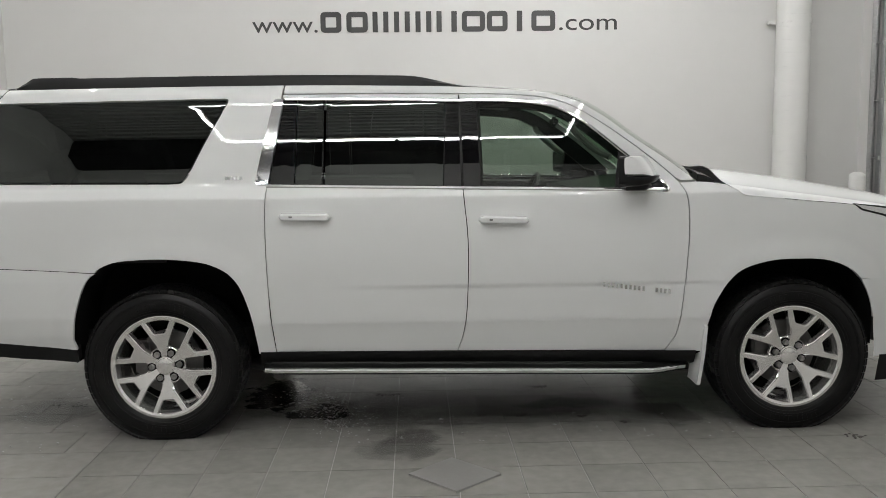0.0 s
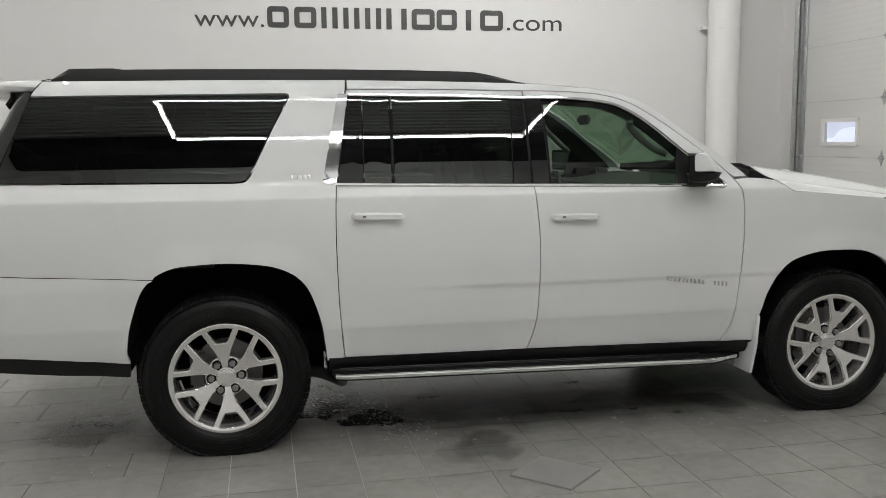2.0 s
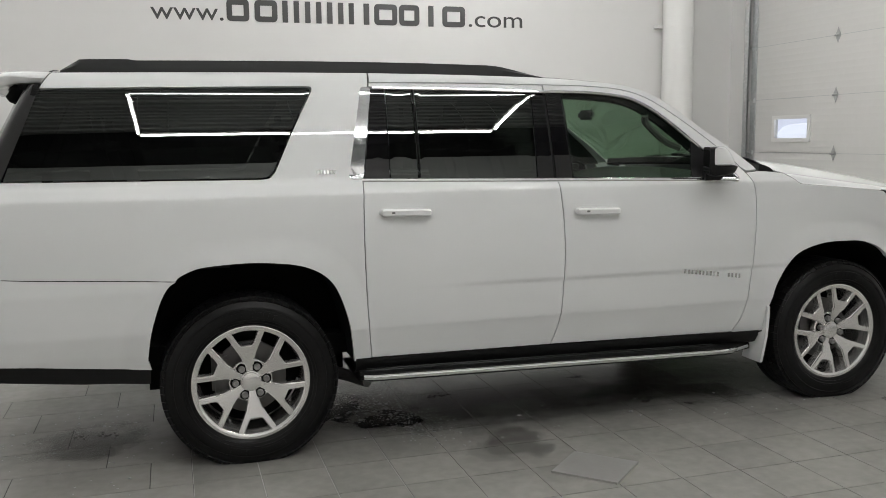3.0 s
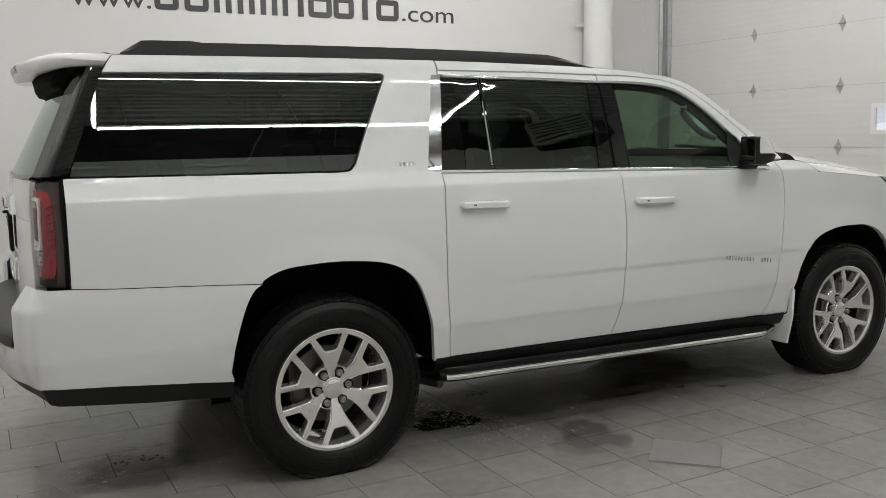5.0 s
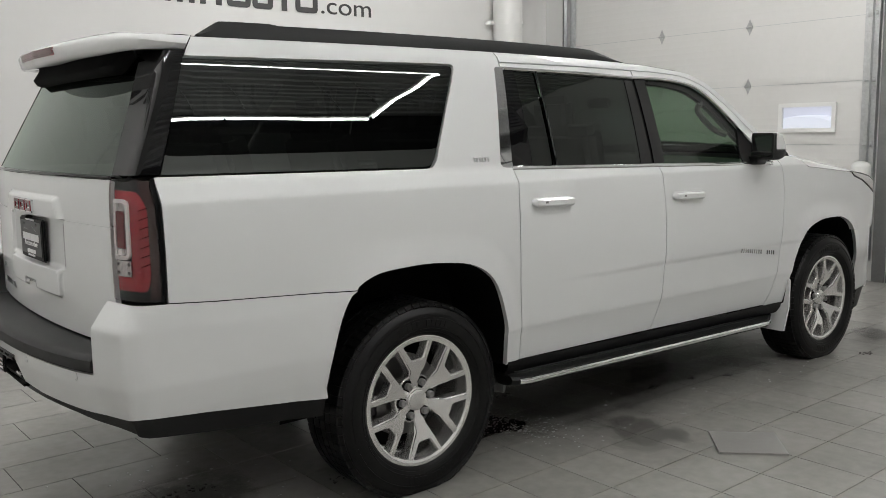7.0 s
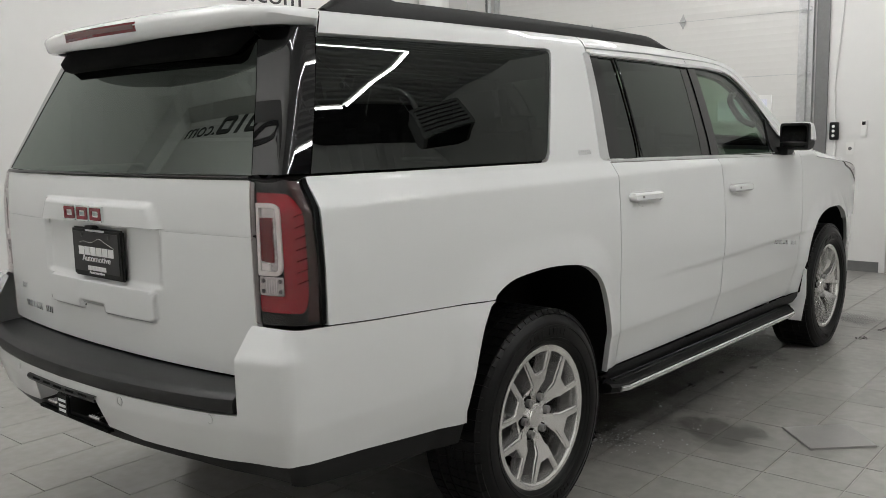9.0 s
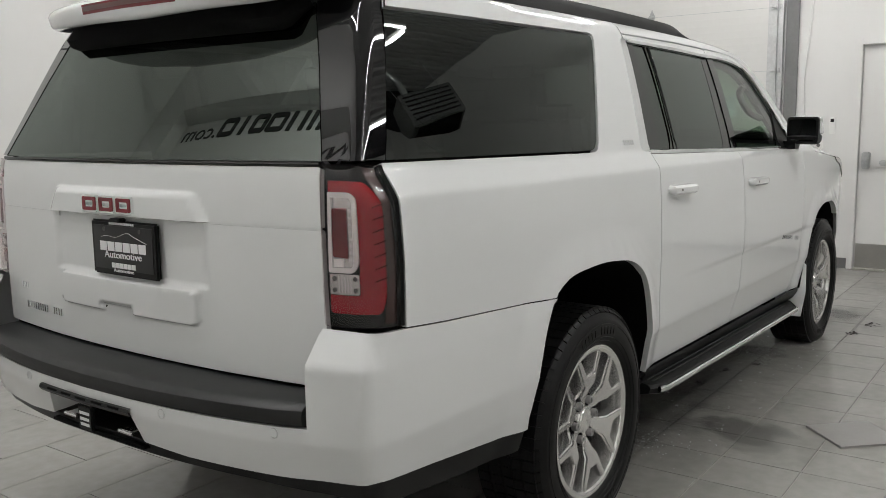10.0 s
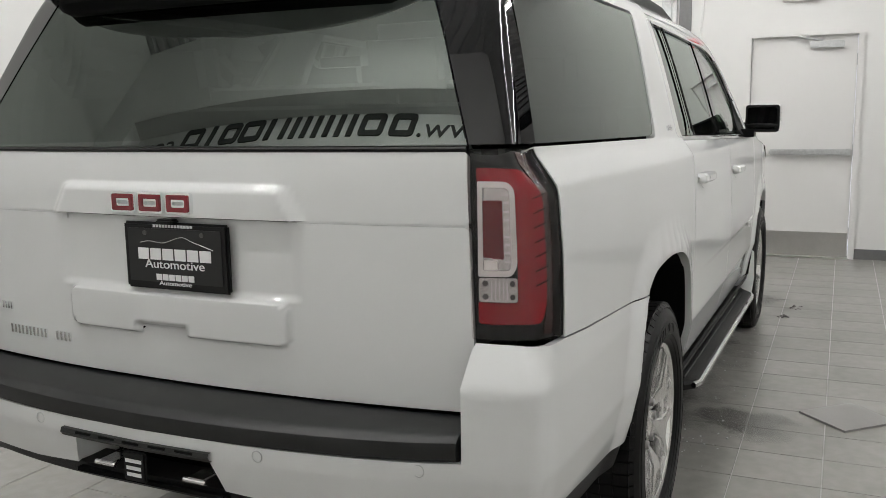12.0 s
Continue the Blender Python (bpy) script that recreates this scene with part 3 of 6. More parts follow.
# man door
def man_door():
    y0, y1, z1 = PD
    h = holder("door_1", "closed white steel exit door with panic bar and steel kick plate", "door", Matrix.Translation((RIGHT, 0, 0)), kind="structure")
    bm = B(); w = 0.055
    for c, s in (((-0.012, y0 + w / 2, z1 / 2), (0.16, w, z1)), ((-0.012, y1 - w / 2, z1 / 2), (0.16, w, z1)), ((-0.012, (y0 + y1) / 2, z1 - w / 2), (0.16, y1 - y0 - 2 * w, w))):
        box(bm, (c[0] + 0.06, c[1], c[2]), s, bev=0.004)
    part("frame", bm, DOOR_WHITE, h)
    ya, yb, zt = y0 + w + 0.004, y1 - w - 0.004, z1 - w - 0.004
    part("leaf", box(B(), (0.05, (ya + yb) / 2, zt / 2 + 0.012), (0.045, yb - ya, zt - 0.012), bev=0.002), DOOR_WHITE, h)
    part("kick_plate", box(B(), (0.0265, (ya + yb) / 2, 0.13), (0.003, yb - ya - 0.02, 0.235)), BRUSHED, h, "brushed steel kick plate")
    part("threshold", box(B(), (0.0, (y0 + y1) / 2, 0.006), (0.12, y1 - y0 - 2 * w, 0.012), bev=0.003), BRUSHED, h)
    zb = 1.03
    bm = B(); box(bm, (-0.035, (ya + yb) / 2 - 0.08, zb), (0.045, yb - ya - 0.22, 0.055), bev=0.012)
    pb = part("panic_bar", bm, STEEL, h, "satin steel panic bar")
    part("latch_case", box(B(), (-0.02, yb - 0.07, zb + 0.02), (0.085, 0.07, 0.16), bev=0.012), STEEL, pb)
    part("end_cap", box(B(), (-0.02, ya + 0.035, zb), (0.06, 0.06, 0.065), bev=0.01), STEEL, pb)
    cl = part("door_closer", box(B(), (-0.01, ya + 0.26, zt - 0.08), (0.06, 0.30, 0.062), bev=0.008), STEEL, h, "satin grey door closer")
    bm = B(); tube(bm, [(-0.02, ya + 0.30, zt - 0.045), (-0.05, ya + 0.45, zt - 0.02), (-0.01, ya + 0.56, zt + 0.015)], 0.011, 8)
    part("closer_arm", bm, STEEL, cl)
    for zz in (0.25, 1.05, 1.9):
        part("hinge", cyl(B(), (0.02, ya - 0.006, zz - 0.055), (0.02, ya - 0.006, zz + 0.055), 0.009, 10), STEEL, h)


man_door()
bm = B()
for y0, y1 in ((NEAR, PD[0]), (PD[1], GD[0] - 0.21)):
    box(bm, (RIGHT - 0.004, (y0 + y1) / 2, 0.05), (0.008, y1 - y0, 0.1))
thing("baseboard", bm, BASE, "dark grey vinyl wall base", "baseboard", kind="structure")
thing("baseboard", box(B(), ((LEFT + RIGHT) / 2, BACK - 0.004, 0.05), (RIGHT - LEFT, 0.008, 0.1)), BASE, "dark grey vinyl wall base", "baseboard", kind="structure")

# bollards
for bx, by in ((6.12, 3.83), (6.12, 0.10)):
    h = holder("bollard", "white painted steel bollard with a domed top", "bollard", Matrix.Translation((bx, by, 0)), "bollards beside the sectional door")
    bm = B(); cyl(bm, (0, 0, 0), (0, 0, 1.12), 0.085, 28)
    part("post", bm, PLASTIC_WHITE, h)
    rows = [[(0.085 * math.cos(a) * math.cos(k * math.tau / 28), 0.085 * math.cos(a) * math.sin(k * math.tau / 28), 1.12 + 0.05 * math.sin(a)) for k in range(28)] for a in (0, 0.4, 0.8, 1.2, 1.54)]
    bm = B(); loft(bm, rows, True)
    part("cap", bm, PLASTIC_WHITE, h)

# small wall fittings
h = holder("door_switch", "black door opener push-button box with a cable", "switch", Matrix.Translation((RIGHT, -0.12, 1.36)))
part("case", box(B(), (-0.03, 0, 0), (0.06, 0.075, 0.17), bev=0.006), BLACK, h)
for zz in (-0.045, 0, 0.045):
    part("button", cyl(B(), (-0.058, 0, zz), (-0.066, 0, zz), 0.014, 14), PLASTIC_WHITE, h)
part("cable", tube(B(), spl([(-0.015, 0.0, 0.085), (-0.015, 0.01, 0.5), (-0.015, -0.045, 1.2), (-0.015, -0.06, 2.2), (-0.015, -0.06, 3.5)]), 0.008, 8), PLASTIC_WHITE, h, "white cable")
part("conduit", tube(B(), [(-0.02, -0.005, -0.085), (-0.02, -0.005, -0.5)], 0.012, 8), PLASTIC_WHITE, h)
h = holder("thermostat", "white wall thermostat with a small dark display", "thermostat", Matrix.Translation((RIGHT, -0.385, 1.38)))
part("case", box(B(), (-0.012, 0, 0), (0.024, 0.055, 0.16), bev=0.006), PLASTIC_WHITE, h)
part("display", box(B(), (-0.025, 0, 0.05), (0.003, 0.032, 0.032)), BLACK, h)
h = holder("wall_outlet", "white wall plate with a round grey socket", "outlet", Matrix.Translation((RIGHT, -0.265, 1.19)))
part("plate", box(B(), (-0.004, 0, 0), (0.008, 0.075, 0.115), bev=0.002), PLASTIC_WHITE, h)
part("socket", cyl(B(), (-0.008, 0, 0), (-0.013, 0, 0), 0.017, 16), BASE, h)
h = holder("wall_outlet", "white wall plate with a round grey socket", "outlet", Matrix.Translation((5.79, BACK, 1.29)))
part("plate", box(B(), (0, -0.004, 0), (0.07, 0.008, 0.115), bev=0.002), STEEL, h)
part("socket", box(B(), (0, -0.009, 0), (0.03, 0.004, 0.07)), BASE, h)
h = holder("exit_sign", "small white exit sign box above the door with a red face", "sign", Matrix.Translation((RIGHT, -1.05, 2.56)))
part("case", box(B(), (-0.03, 0, 0), (0.06, 0.32, 0.2), bev=0.008), PLASTIC_WHITE, h)
part("face", box(B(), (-0.062, 0, 0), (0.003, 0.26, 0.13)), SIGN_RED, h)
HM = Matrix.Translation((4.3, -4.5, 3.85)) @ pose(0, 0, 0, 0, 0, 35)
h = holder("unit_heater", "grey gas unit heater hung from the ceiling, dark louvred front", "heater", HM)
part("case", box(B(), (0, 0, 0), (0.72, 0.55, 0.46), bev=0.012), BASE, h)
part("grille", box(B(), (0, 0, -0.236), (0.60, 0.44, 0.012)), SHADOW_BLACK, h)
for k in range(6):
    part("louvre", box(B(), (0, 0.285, -0.16 + k * 0.065), (0.62, 0.03, 0.012)), BLACK, h)
part("flue", tube(B(), spl([(-0.2, 0.1, 0.23), (-0.2, 0.1, 0.6), (-0.5, 0.25, 0.75), (-1.0, 0.55, 0.8)]), 0.045, 14), STEEL, h)
for s in (-0.3, 0.3):
    part("rod", cyl(B(), (s, 0, 0.22), (s, 0, TOP - 3.85), 0.006, 6), STEEL, h)
# unseen band added so the side windows mirror a black strip above the wall
thing("steel_beam", box(B(), ((LEFT + RIGHT) / 2, NEAR + 0.32, 4.98), (RIGHT - LEFT - 0.02, 0.6, 0.40), bev=0.01), DARK_BAND, "dark band added under the ceiling along the wall", "beam")

# ---- the vehicle: x ahead from the rear axle, right-hand side at negative y ----
car = holder("suv", "large white SUV with dark rear glass and chrome trim on tiles", "car", pose(0, -0.012, 0, 0, 0, -0.6))

W_Z = curve_fn([0.2, 0.35, 0.46, 0.598, 0.612, 0.700, 0.785, 0.805, 0.95, 1.10, 1.19, 1.254, 1.264, 1.272, 1.282, 1.310, 1.333, 1.341, 1.38, 1.42, 1.55, 1.68, 1.78, 1.825, 1.85, 1.9],
               [0.872, 0.897, 0.918, 0.9480, 0.9525, 0.9570, 0.9600, 0.9606, 0.9650, 0.9625, 0.9565, 0.9505, 0.9480, 0.9435, 0.9365, 0.9160, 0.8985, 0.8952, 0.8838, 0.872, 0.833, 0.790, 0.750, 0.722, 0.690, 0.60])
SIDE_LINES = (0.588, 0.598, 0.612, 0.622, 0.777, 0.785, 0.795, 0.805, 0.813, 1.246, 1.254, 1.260, 1.266, 1.272, 1.278, 1.286, 1.300, 1.316)
W_X = curve_fn([-1.2, -0.9, -0.4, 0.3, 1.5, 2.6, 3.2, 3.8, 4.2], [-0.032, -0.017, -0.004, 0.0, 0.004, 0.0, -0.006, -0.03, -0.09])
ARCH_R = spl([(-0.430, 0.40), (-0.412, 0.56), (-0.384, 0.70), (-0.319, 0.858), (-0.207, 0.935), (-0.06, 0.955), (0.12, 0.955), (0.31, 0.925), (0.432, 0.842), (0.500, 0.68), (0.526, 0.53), (0.536, 0.44)])
ARCH_F = spl([(2.872, 0.42), (2.900, 0.588), (2.940, 0.71), (3.04, 0.845), (3.20, 0.902), (3.36, 0.912), (3.52, 0.900), (3.66, 0.838), (3.745, 0.72), (3.785, 0.58), (3.80, 0.43)])
ARCH_PTS = np.array(ARCH_R + ARCH_F)


def smooth01(t):
    t = min(1.0, max(0.0, t))
    return t * t * (3 - 2 * t)


def W(x, z):
    """Half width of the body side."""
    d = math.sqrt(float(((ARCH_PTS - (x, z)) ** 2).sum(1).min())) if z < 1.1 else 1.0
    crease = 0.0058 * smooth01((x - 0.7) / 0.8) * (1 - smooth01((x - 2.9) / 0.3)) * (smooth01((z - 0.781) / 0.028) - smooth01((z - 0.80) / 0.26))
    return W_Z(z) + W_X(x) + crease + 0.016 * (1 - smooth01(d / 0.13))


XR = curve_fn([0.4, 0.78, 1.0, 1.2, 1.32, 1.35, 1.36, 1.45, 1.55, 1.65, 1.75, 1.82, 1.86], [-1.165, -1.17, -1.172, -1.17, -1.163, -1.155, -1.150, -1.105, -1.055, -1.005, -0.955, -0.912, -0.89])
LC = 0.26


def XA(z):
    return XR(z) + 0.175


def YB(z):
    return float(np.interp(z, [1.0, 1.33, 1.36, 1.47, 1.60, 1.75, 1.86], [-0.768, -0.767, -0.761, -0.714, -0.660, -0.590, -0.54]))


def rear_x(y, z):
    return XR(z) + 0.055 * (y / 0.8) ** 2


def hull(v, z):
    """Right rear of the body; v: along the side from XA (positive), round the corner (0 to -LC), and on across the rear."""
    if v >= 0:
        x = XA(z) + v
        return (x, -W(x, z), z)
    if v <= -LC:
        y = YB(z) - LC - v
        return (rear_x(y, z), y, z)
    t = -v / LC
    a = np.array((XA(z), -W(XA(z), z))); c = np.array((rear_x(YB(z), z), YB(z))); k = smooth01((z - 1.337) / 0.018)
    b = np.array((c[0] + 0.012 - 0.047 * k, a[1] + 0.004 - 0.012 * k))
    p = (1 - t) ** 2 * a + 2 * t * (1 - t) * b + t * t * c
    if k > 0:
        # above the lamp: two nearly flat faces that meet in a tight rounded edge
        e = np.array((a[0] + 0.75 * (c[0] - a[0]), a[1] + 0.16 * (c[1] - a[1])))
        f, g = a + 0.72 * (e - a), c + 0.72 * (e - c)
        if t < 0.40:
            q = a + (f - a) * (t / 0.40)
        elif t > 0.60:
            q = g + (c - g) * ((t - 0.60) / 0.40)
        else:
            h_ = (t - 0.40) / 0.20
            q = (1 - h_) ** 2 * f + 2 * h_ * (1 - h_) * e + h_ * h_ * g
        p = (1 - k) * p + k * q
    return (float(p[0]), float(p[1]), z)


def side(x, z):
    return (x, -W(x, z), z)


def pane(x, z):
    """The side windows: barrel-shaped, steeper towards the belt."""
    u = 1.42 - z
    return (x, -(0.872 + 0.29 * u - 0.5 * u * u + W_X(x)) if u > 0 else -W(x, z), z)


def rear(y, z):
    return (rear_x(y, z), y, z)


def flip(fn):
    return lambda a, b: (lambda p: (p[0], -p[1], p[2]))(fn(a, b))


def both(name, outlines, mat_, fn=side, label="", gap=0.0, depth=0.018, grid=0.05, off=0.0, parent=None, angle=32, lines=()):
    """The same panel on both sides of the vehicle; returns the right-hand one."""
    obs = []
    for f in (fn, flip(fn)):
        bm = B()
        for o in outlines:
            panel(bm, o, f, depth, grid, off, gap=gap, lines=lines)
        obs.append(part(name, bm, mat_, parent or car, label, angle))
    return obs


def belt(x):
    return 1.318 - 0.0215 * (x - 0.6)

G = 0.0024
GAP1 = spl([(0.680, 1.850), (0.643, 1.60), (0.604, 1.318), (0.595, 1.12), (0.597, 0.9), (0.607, 0.663), (0.626, 0.452)])
GAP2 = spl([(1.602, 1.792), (1.606, 1.55), (1.614, 1.297), (1.632, 1.10), (1.637, 0.95), (1.630, 0.70), (1.612, 0.55), (1.578, 0.444)])
GAP3 = spl([(1.602, 1.792), (1.85, 1.786), (2.05, 1.768), (2.2, 1.722), (2.35, 1.632), (2.5, 1.525), (2.65, 1.405), (2.74, 1.315), (2.778, 1.22), (2.784, 1.05), (2.777, 0.924), (2.76, 0.70), (2.735, 0.52), (2.68, 0.425)])
below = lambda line, z: [p for p in line if p[1] < z]
above = lambda line, z: [p for p in line if p[1] > z]
ROOF_EDGE = spl([(-0.785, 1.838), (0.0, 1.847), (0.68, 1.849), (1.2, 1.843), (1.67, 1.829), (2.0, 1.803), (2.10, 1.790)])
AP = spl([(2.10, 1.790), (2.225, 1.749), (2.37, 1.664), (2.51, 1.558), (2.656, 1.459), (2.80, 1.352)])
# quarter glass edge
QB, QF, QT = [(-0.982, 1.352), (0.10, 1.340)], [(0.190, 1.372), (0.388, 1.755)], [(0.365, 1.777), (-0.826, 1.762)]

# black inner shell stands in for the shade behind the gaps
bm = B()
for sgn in (1, -1):
    rows = []
    for x in np.linspace(-1.0, 2.75, 60):
        zs = [0.5, 0.7, 0.9, 1.05, 1.2, 1.28]
        if -0.52 < x < 0.64 or x > 2.78:
            zs = [1.0, 1.05, 1.1, 1.15, 1.2, 1.28]
        rows.append([(x, -sgn * (W(x, z) - 0.03), z) for z in zs])
    loft(bm, rows)
for x0, x1 in ((-1.0, 2.75),):
    box(bm, ((x0 + x1) / 2, 0, 0.50), (x1 - x0, 1.5, 0.10))
part("floor_pan", bm, SHADOW_BLACK, car, "black underbody and the shell that darkens the panel gaps")

# quarter panel with the C-pillar and roof rail above the glass
seam_b = [(-1.004, 0.934), (-0.846, 0.922), (-0.60, 0.909), (-0.35, 0.895), (-0.276, 0.891)]
arch_up = [p for p in ARCH_R if p[1] > 0.893 or p[0] > 0]
o = [(-1.002, 1.352)] + QB[1:] + spl([(0.10, 1.340), (0.160, 1.345), (0.190, 1.372)], 4)[1:] + spl([QF[0], (0.29, 1.575), QF[1]], 5)[1:] + spl([QF[1], (0.388, 1.772), QT[0]], 4)[1:] \
    + [QT[1]] + [p for p in ROOF_EDGE if p[0] < 0.66] + GAP1 + [(0.546, 0.447)] + [p for p in reversed(arch_up)] + seam_b[::-1]
both("quarter_panel", [o], PAINT, label="white painted quarter panel", gap=G, depth=0.03, grid=0.024, lines=SIDE_LINES)
# doors
rd = [(0.604, belt(0.6))] + below(GAP1, belt(0.6)) + [(1.578, 0.444)] + below(GAP2, belt(1.6))[::-1][1:] + [(1.614, belt(1.614))]
rtop = [(0.676, 1.797), (1.2, 1.797), (1.600, 1.790), (1.601, 1.757), (1.2, 1.768), (0.672, 1.777)]
doors_r = both("rear_door", [rd, rtop], PAINT, label="white rear passenger door", gap=G, depth=0.02, grid=0.024, lines=SIDE_LINES)
g3low = below(GAP3, 1.318)
INNER = spl([(1.606, 1.756), (1.85, 1.752), (2.04, 1.733), (2.15, 1.700), (2.276, 1.624), (2.459, 1.474), (2.60, 1.360), (2.652, 1.318), (2.678, 1.290)])
fd = [(1.614, belt(1.614))] + below(GAP2, belt(1.614)) + GAP3[::-1] + INNER + [(2.676, 1.276), (2.64, belt(2.64)), (2.1, belt(2.1))]
doors_f = both("front_door", [fd], PAINT, label="white front door", gap=G, depth=0.02, grid=0.024, lines=SIDE_LINES)
# roof side and A-pillar
rs = [(0.682, 1.849)] + [p for p in ROOF_EDGE if p[0] > 0.72] + AP[1:] + [(2.824, 1.327), (2.75, 1.324)] + [p for p in GAP3 if p[1] > 1.330][::-1] + [(1.2, 1.799), (0.679, 1.799)]
both("roof_side", [rs], PAINT, gap=G, depth=0.02)
# front fender
CREASE = spl([(3.075, 1.246), (3.2, 1.235), (3.417, 1.214), (3.656, 1.190), (3.85, 1.158), (4.06, 1.108)])
FT = [(2.826, 1.321)] + spl([(2.826, 1.321), (2.90, 1.317), (2.985, 1.305)], 4)[1:] + [(3.03, 1.279)] + CREASE
fe = FT + [(4.075, 0.99), (4.075, 0.797), (3.90, 0.797), (3.76, 0.797)] + [p for p in ARCH_F if not (p[0] > 3.4 and p[1] < 0.80)][::-1] + [(2.69, 0.418)] + g3low[::-1]
both("front_fender", [fe], PAINT, label="white front fender", gap=G, depth=0.03, grid=0.024, lines=SIDE_LINES)
# wheel wells
for cx in (0.045, 3.335):
    for s in (1, -1):
        bm = B(); rows = []
        arch = ARCH_R if cx < 1 else ARCH_F
        for yy in (0.94, 0.60):
            rows.append([(p[0], -s * (yy if yy < 0.9 else W(*p) - 0.022), p[1] + (0.004 if yy > 0.9 else 0.0)) for p in arch])
        loft(bm, rows)
        hub_v = bm.verts.new((cx, -s * 0.58, 0.5)); ring_v = [bm.verts.new((p[0], -s * 0.60, p[1])) for p in arch]
        for a_, b_ in zip(ring_v, ring_v[1:]):
            bm.faces.new((hub_v, a_, b_))
        low = [bm.verts.new((arch[0][0], -s * 0.60, 0.30)), bm.verts.new((arch[-1][0], -s * 0.60, 0.30))]
        bm.faces.new((hub_v, low[0], ring_v[0])); bm.faces.new((hub_v, ring_v[-1], low[1])); bm.faces.new((hub_v, low[1], low[0]))
        part("wheel_liner", bm, SHADOW_BLACK, car, "black wheel arch liner")

# glass
qg = [(-0.976, 1.356)] + [(0.10, 1.345)] + spl([(0.10, 1.345), (0.155, 1.350), (0.184, 1.376)], 4)[1:] + spl([(0.184, 1.376), (0.285, 1.575), (0.382, 1.753)], 5)[1:] + spl([(0.382, 1.753), (0.380, 1.768), (0.362, 1.772)], 4)[1:] + [(-0.828, 1.757)]
both("quarter_glass", [qg], PRIVACY, pane, label="dark tinted quarter window", depth=0.006, off=-0.004, gap=0.001)
for o, d, nm, mt, lab in (
        ([(0.614, 1.334), (0.742, 1.331), (0.752, 1.766), (0.682, 1.768)], rd, "door_trim", GLOSS_BLACK, "gloss black window trim"),
        ([(0.746, 1.331), (0.884, 1.328), (0.890, 1.763), (0.756, 1.766)], rd, "vent_glass", PRIVACY, "dark tinted fixed pane"),
        ([(0.900, 1.328), (1.512, 1.315), (1.528, 1.752), (0.906, 1.763)], rd, "door_glass", PRIVACY, "dark tinted door window"),
        ([(1.516, 1.315), (1.607, 1.312), (1.598, 1.752), (1.532, 1.752)], rd, "pillar_trim", GLOSS_BLACK, "gloss black pillar trim")):
    both(nm, [o], mt, pane, label=lab, depth=0.006, off=-0.004 if nm == "door_trim" else -0.008, gap=0.001)
both("pillar_trim", [[(1.620, 1.312), (1.706, 1.309), (1.694, 1.747), (1.610, 1.751)]], GLOSS_BLACK, pane, label="gloss black pillar trim", depth=0.006, off=-0.004)
# black strip added behind the pillar joints, where only shade belongs
both("pillar_backing", [[(1.500, 1.317), (1.724, 1.309), (1.712, 1.747), (1.516, 1.752)]], BLACK, pane, label="black backing that keeps the pillar gaps dark", depth=0.004, off=-0.016)
inner_glass = [p for p in INNER if p[0] > 1.70 and p[0] < 2.56]
fg = [(1.712, 1.309), (2.415, 1.294), (2.448, 1.478)] + [p for p in inner_glass if p[0] < 2.44][::-1] + [(1.700, 1.747)]
both("door_glass", [inset(fg, 0.004)], CLEAR_GREEN, pane, label="lightly green tinted front door window", depth=0.005, off=-0.010)
both("mirror_patch", [[(2.402, 1.292), (2.666, 1.284), (2.648, 1.314), (2.594, 1.356), (2.459, 1.470), (2.436, 1.488)]], BLACK, label="black corner patch under the mirror", depth=0.008, off=-0.003)
# divider and chrome
for s in (1, -1):
    f = lambda x, z, o=0.002: Vector((x, -s * (W(x, z) + o), z))
    part("glass_divider", tube(B(), [f(0.892, z) for z in np.linspace(1.328, 1.763, 12)], 0.0042, 8), GLOSS_BLACK, car, "black window divider")
    part("belt_moulding", tube(B(), [f(x, belt(x) + 0.006, 0.0) for x in np.linspace(0.60, 2.66, 50)], 0.0085, 8, (0.8, 1.2)), CHROME, car, "chrome strip under the windows")
    top = [(0.69, 1.771), (1.2, 1.765), (1.60, 1.7535)] + [p for p in INNER if p[0] > 1.62] + [(2.680, 1.281), (2.668, 1.275), (2.64, 1.2745)]
    part("window_moulding", tube(B(), [f(x, z, 0.001) for x, z in top], 0.0085, 8), CHROME, car, "chrome strip round the windows")
both("pillar_chrome", [rounded([(0.536, 1.328), (0.606, 1.324), (0.681, 1.772), (0.632, 1.777)], [0.03, 0.0, 0.0, 0.02])], CHROME, label="broad chrome pillar trim", depth=0.008, off=0.003)

# D-pillar and tail lamp run round the corner
def on_v(x, z):
    return x - XA(z)

dp = [(on_v(-0.984, 1.356), 1.356), (on_v(-0.838, 1.752), 1.752), (on_v(-0.822, 1.786), 1.786), (-LC, 1.786), (-LC, 1.60), (-LC, 1.47), (-LC, 1.356)]
both("pillar_trim", [dp], GLOSS_BLACK, hull, "gloss black D-pillar trim", gap=0.002, depth=0.02, grid=0.012)
z0, z1 = 0.938, 1.350
lamp_out = rounded([(on_v(-1.008, z0), z0), (on_v(-1.008, z0) + 0.004, 1.10), (on_v(-1.000, z1), z1), (-LC - 0.004, z1), (-LC + 0.003, z0)], [0.012, 0, 0.012, 0.01, 0.01])
zin = lambda f: z0 + (z1 - z0) * f
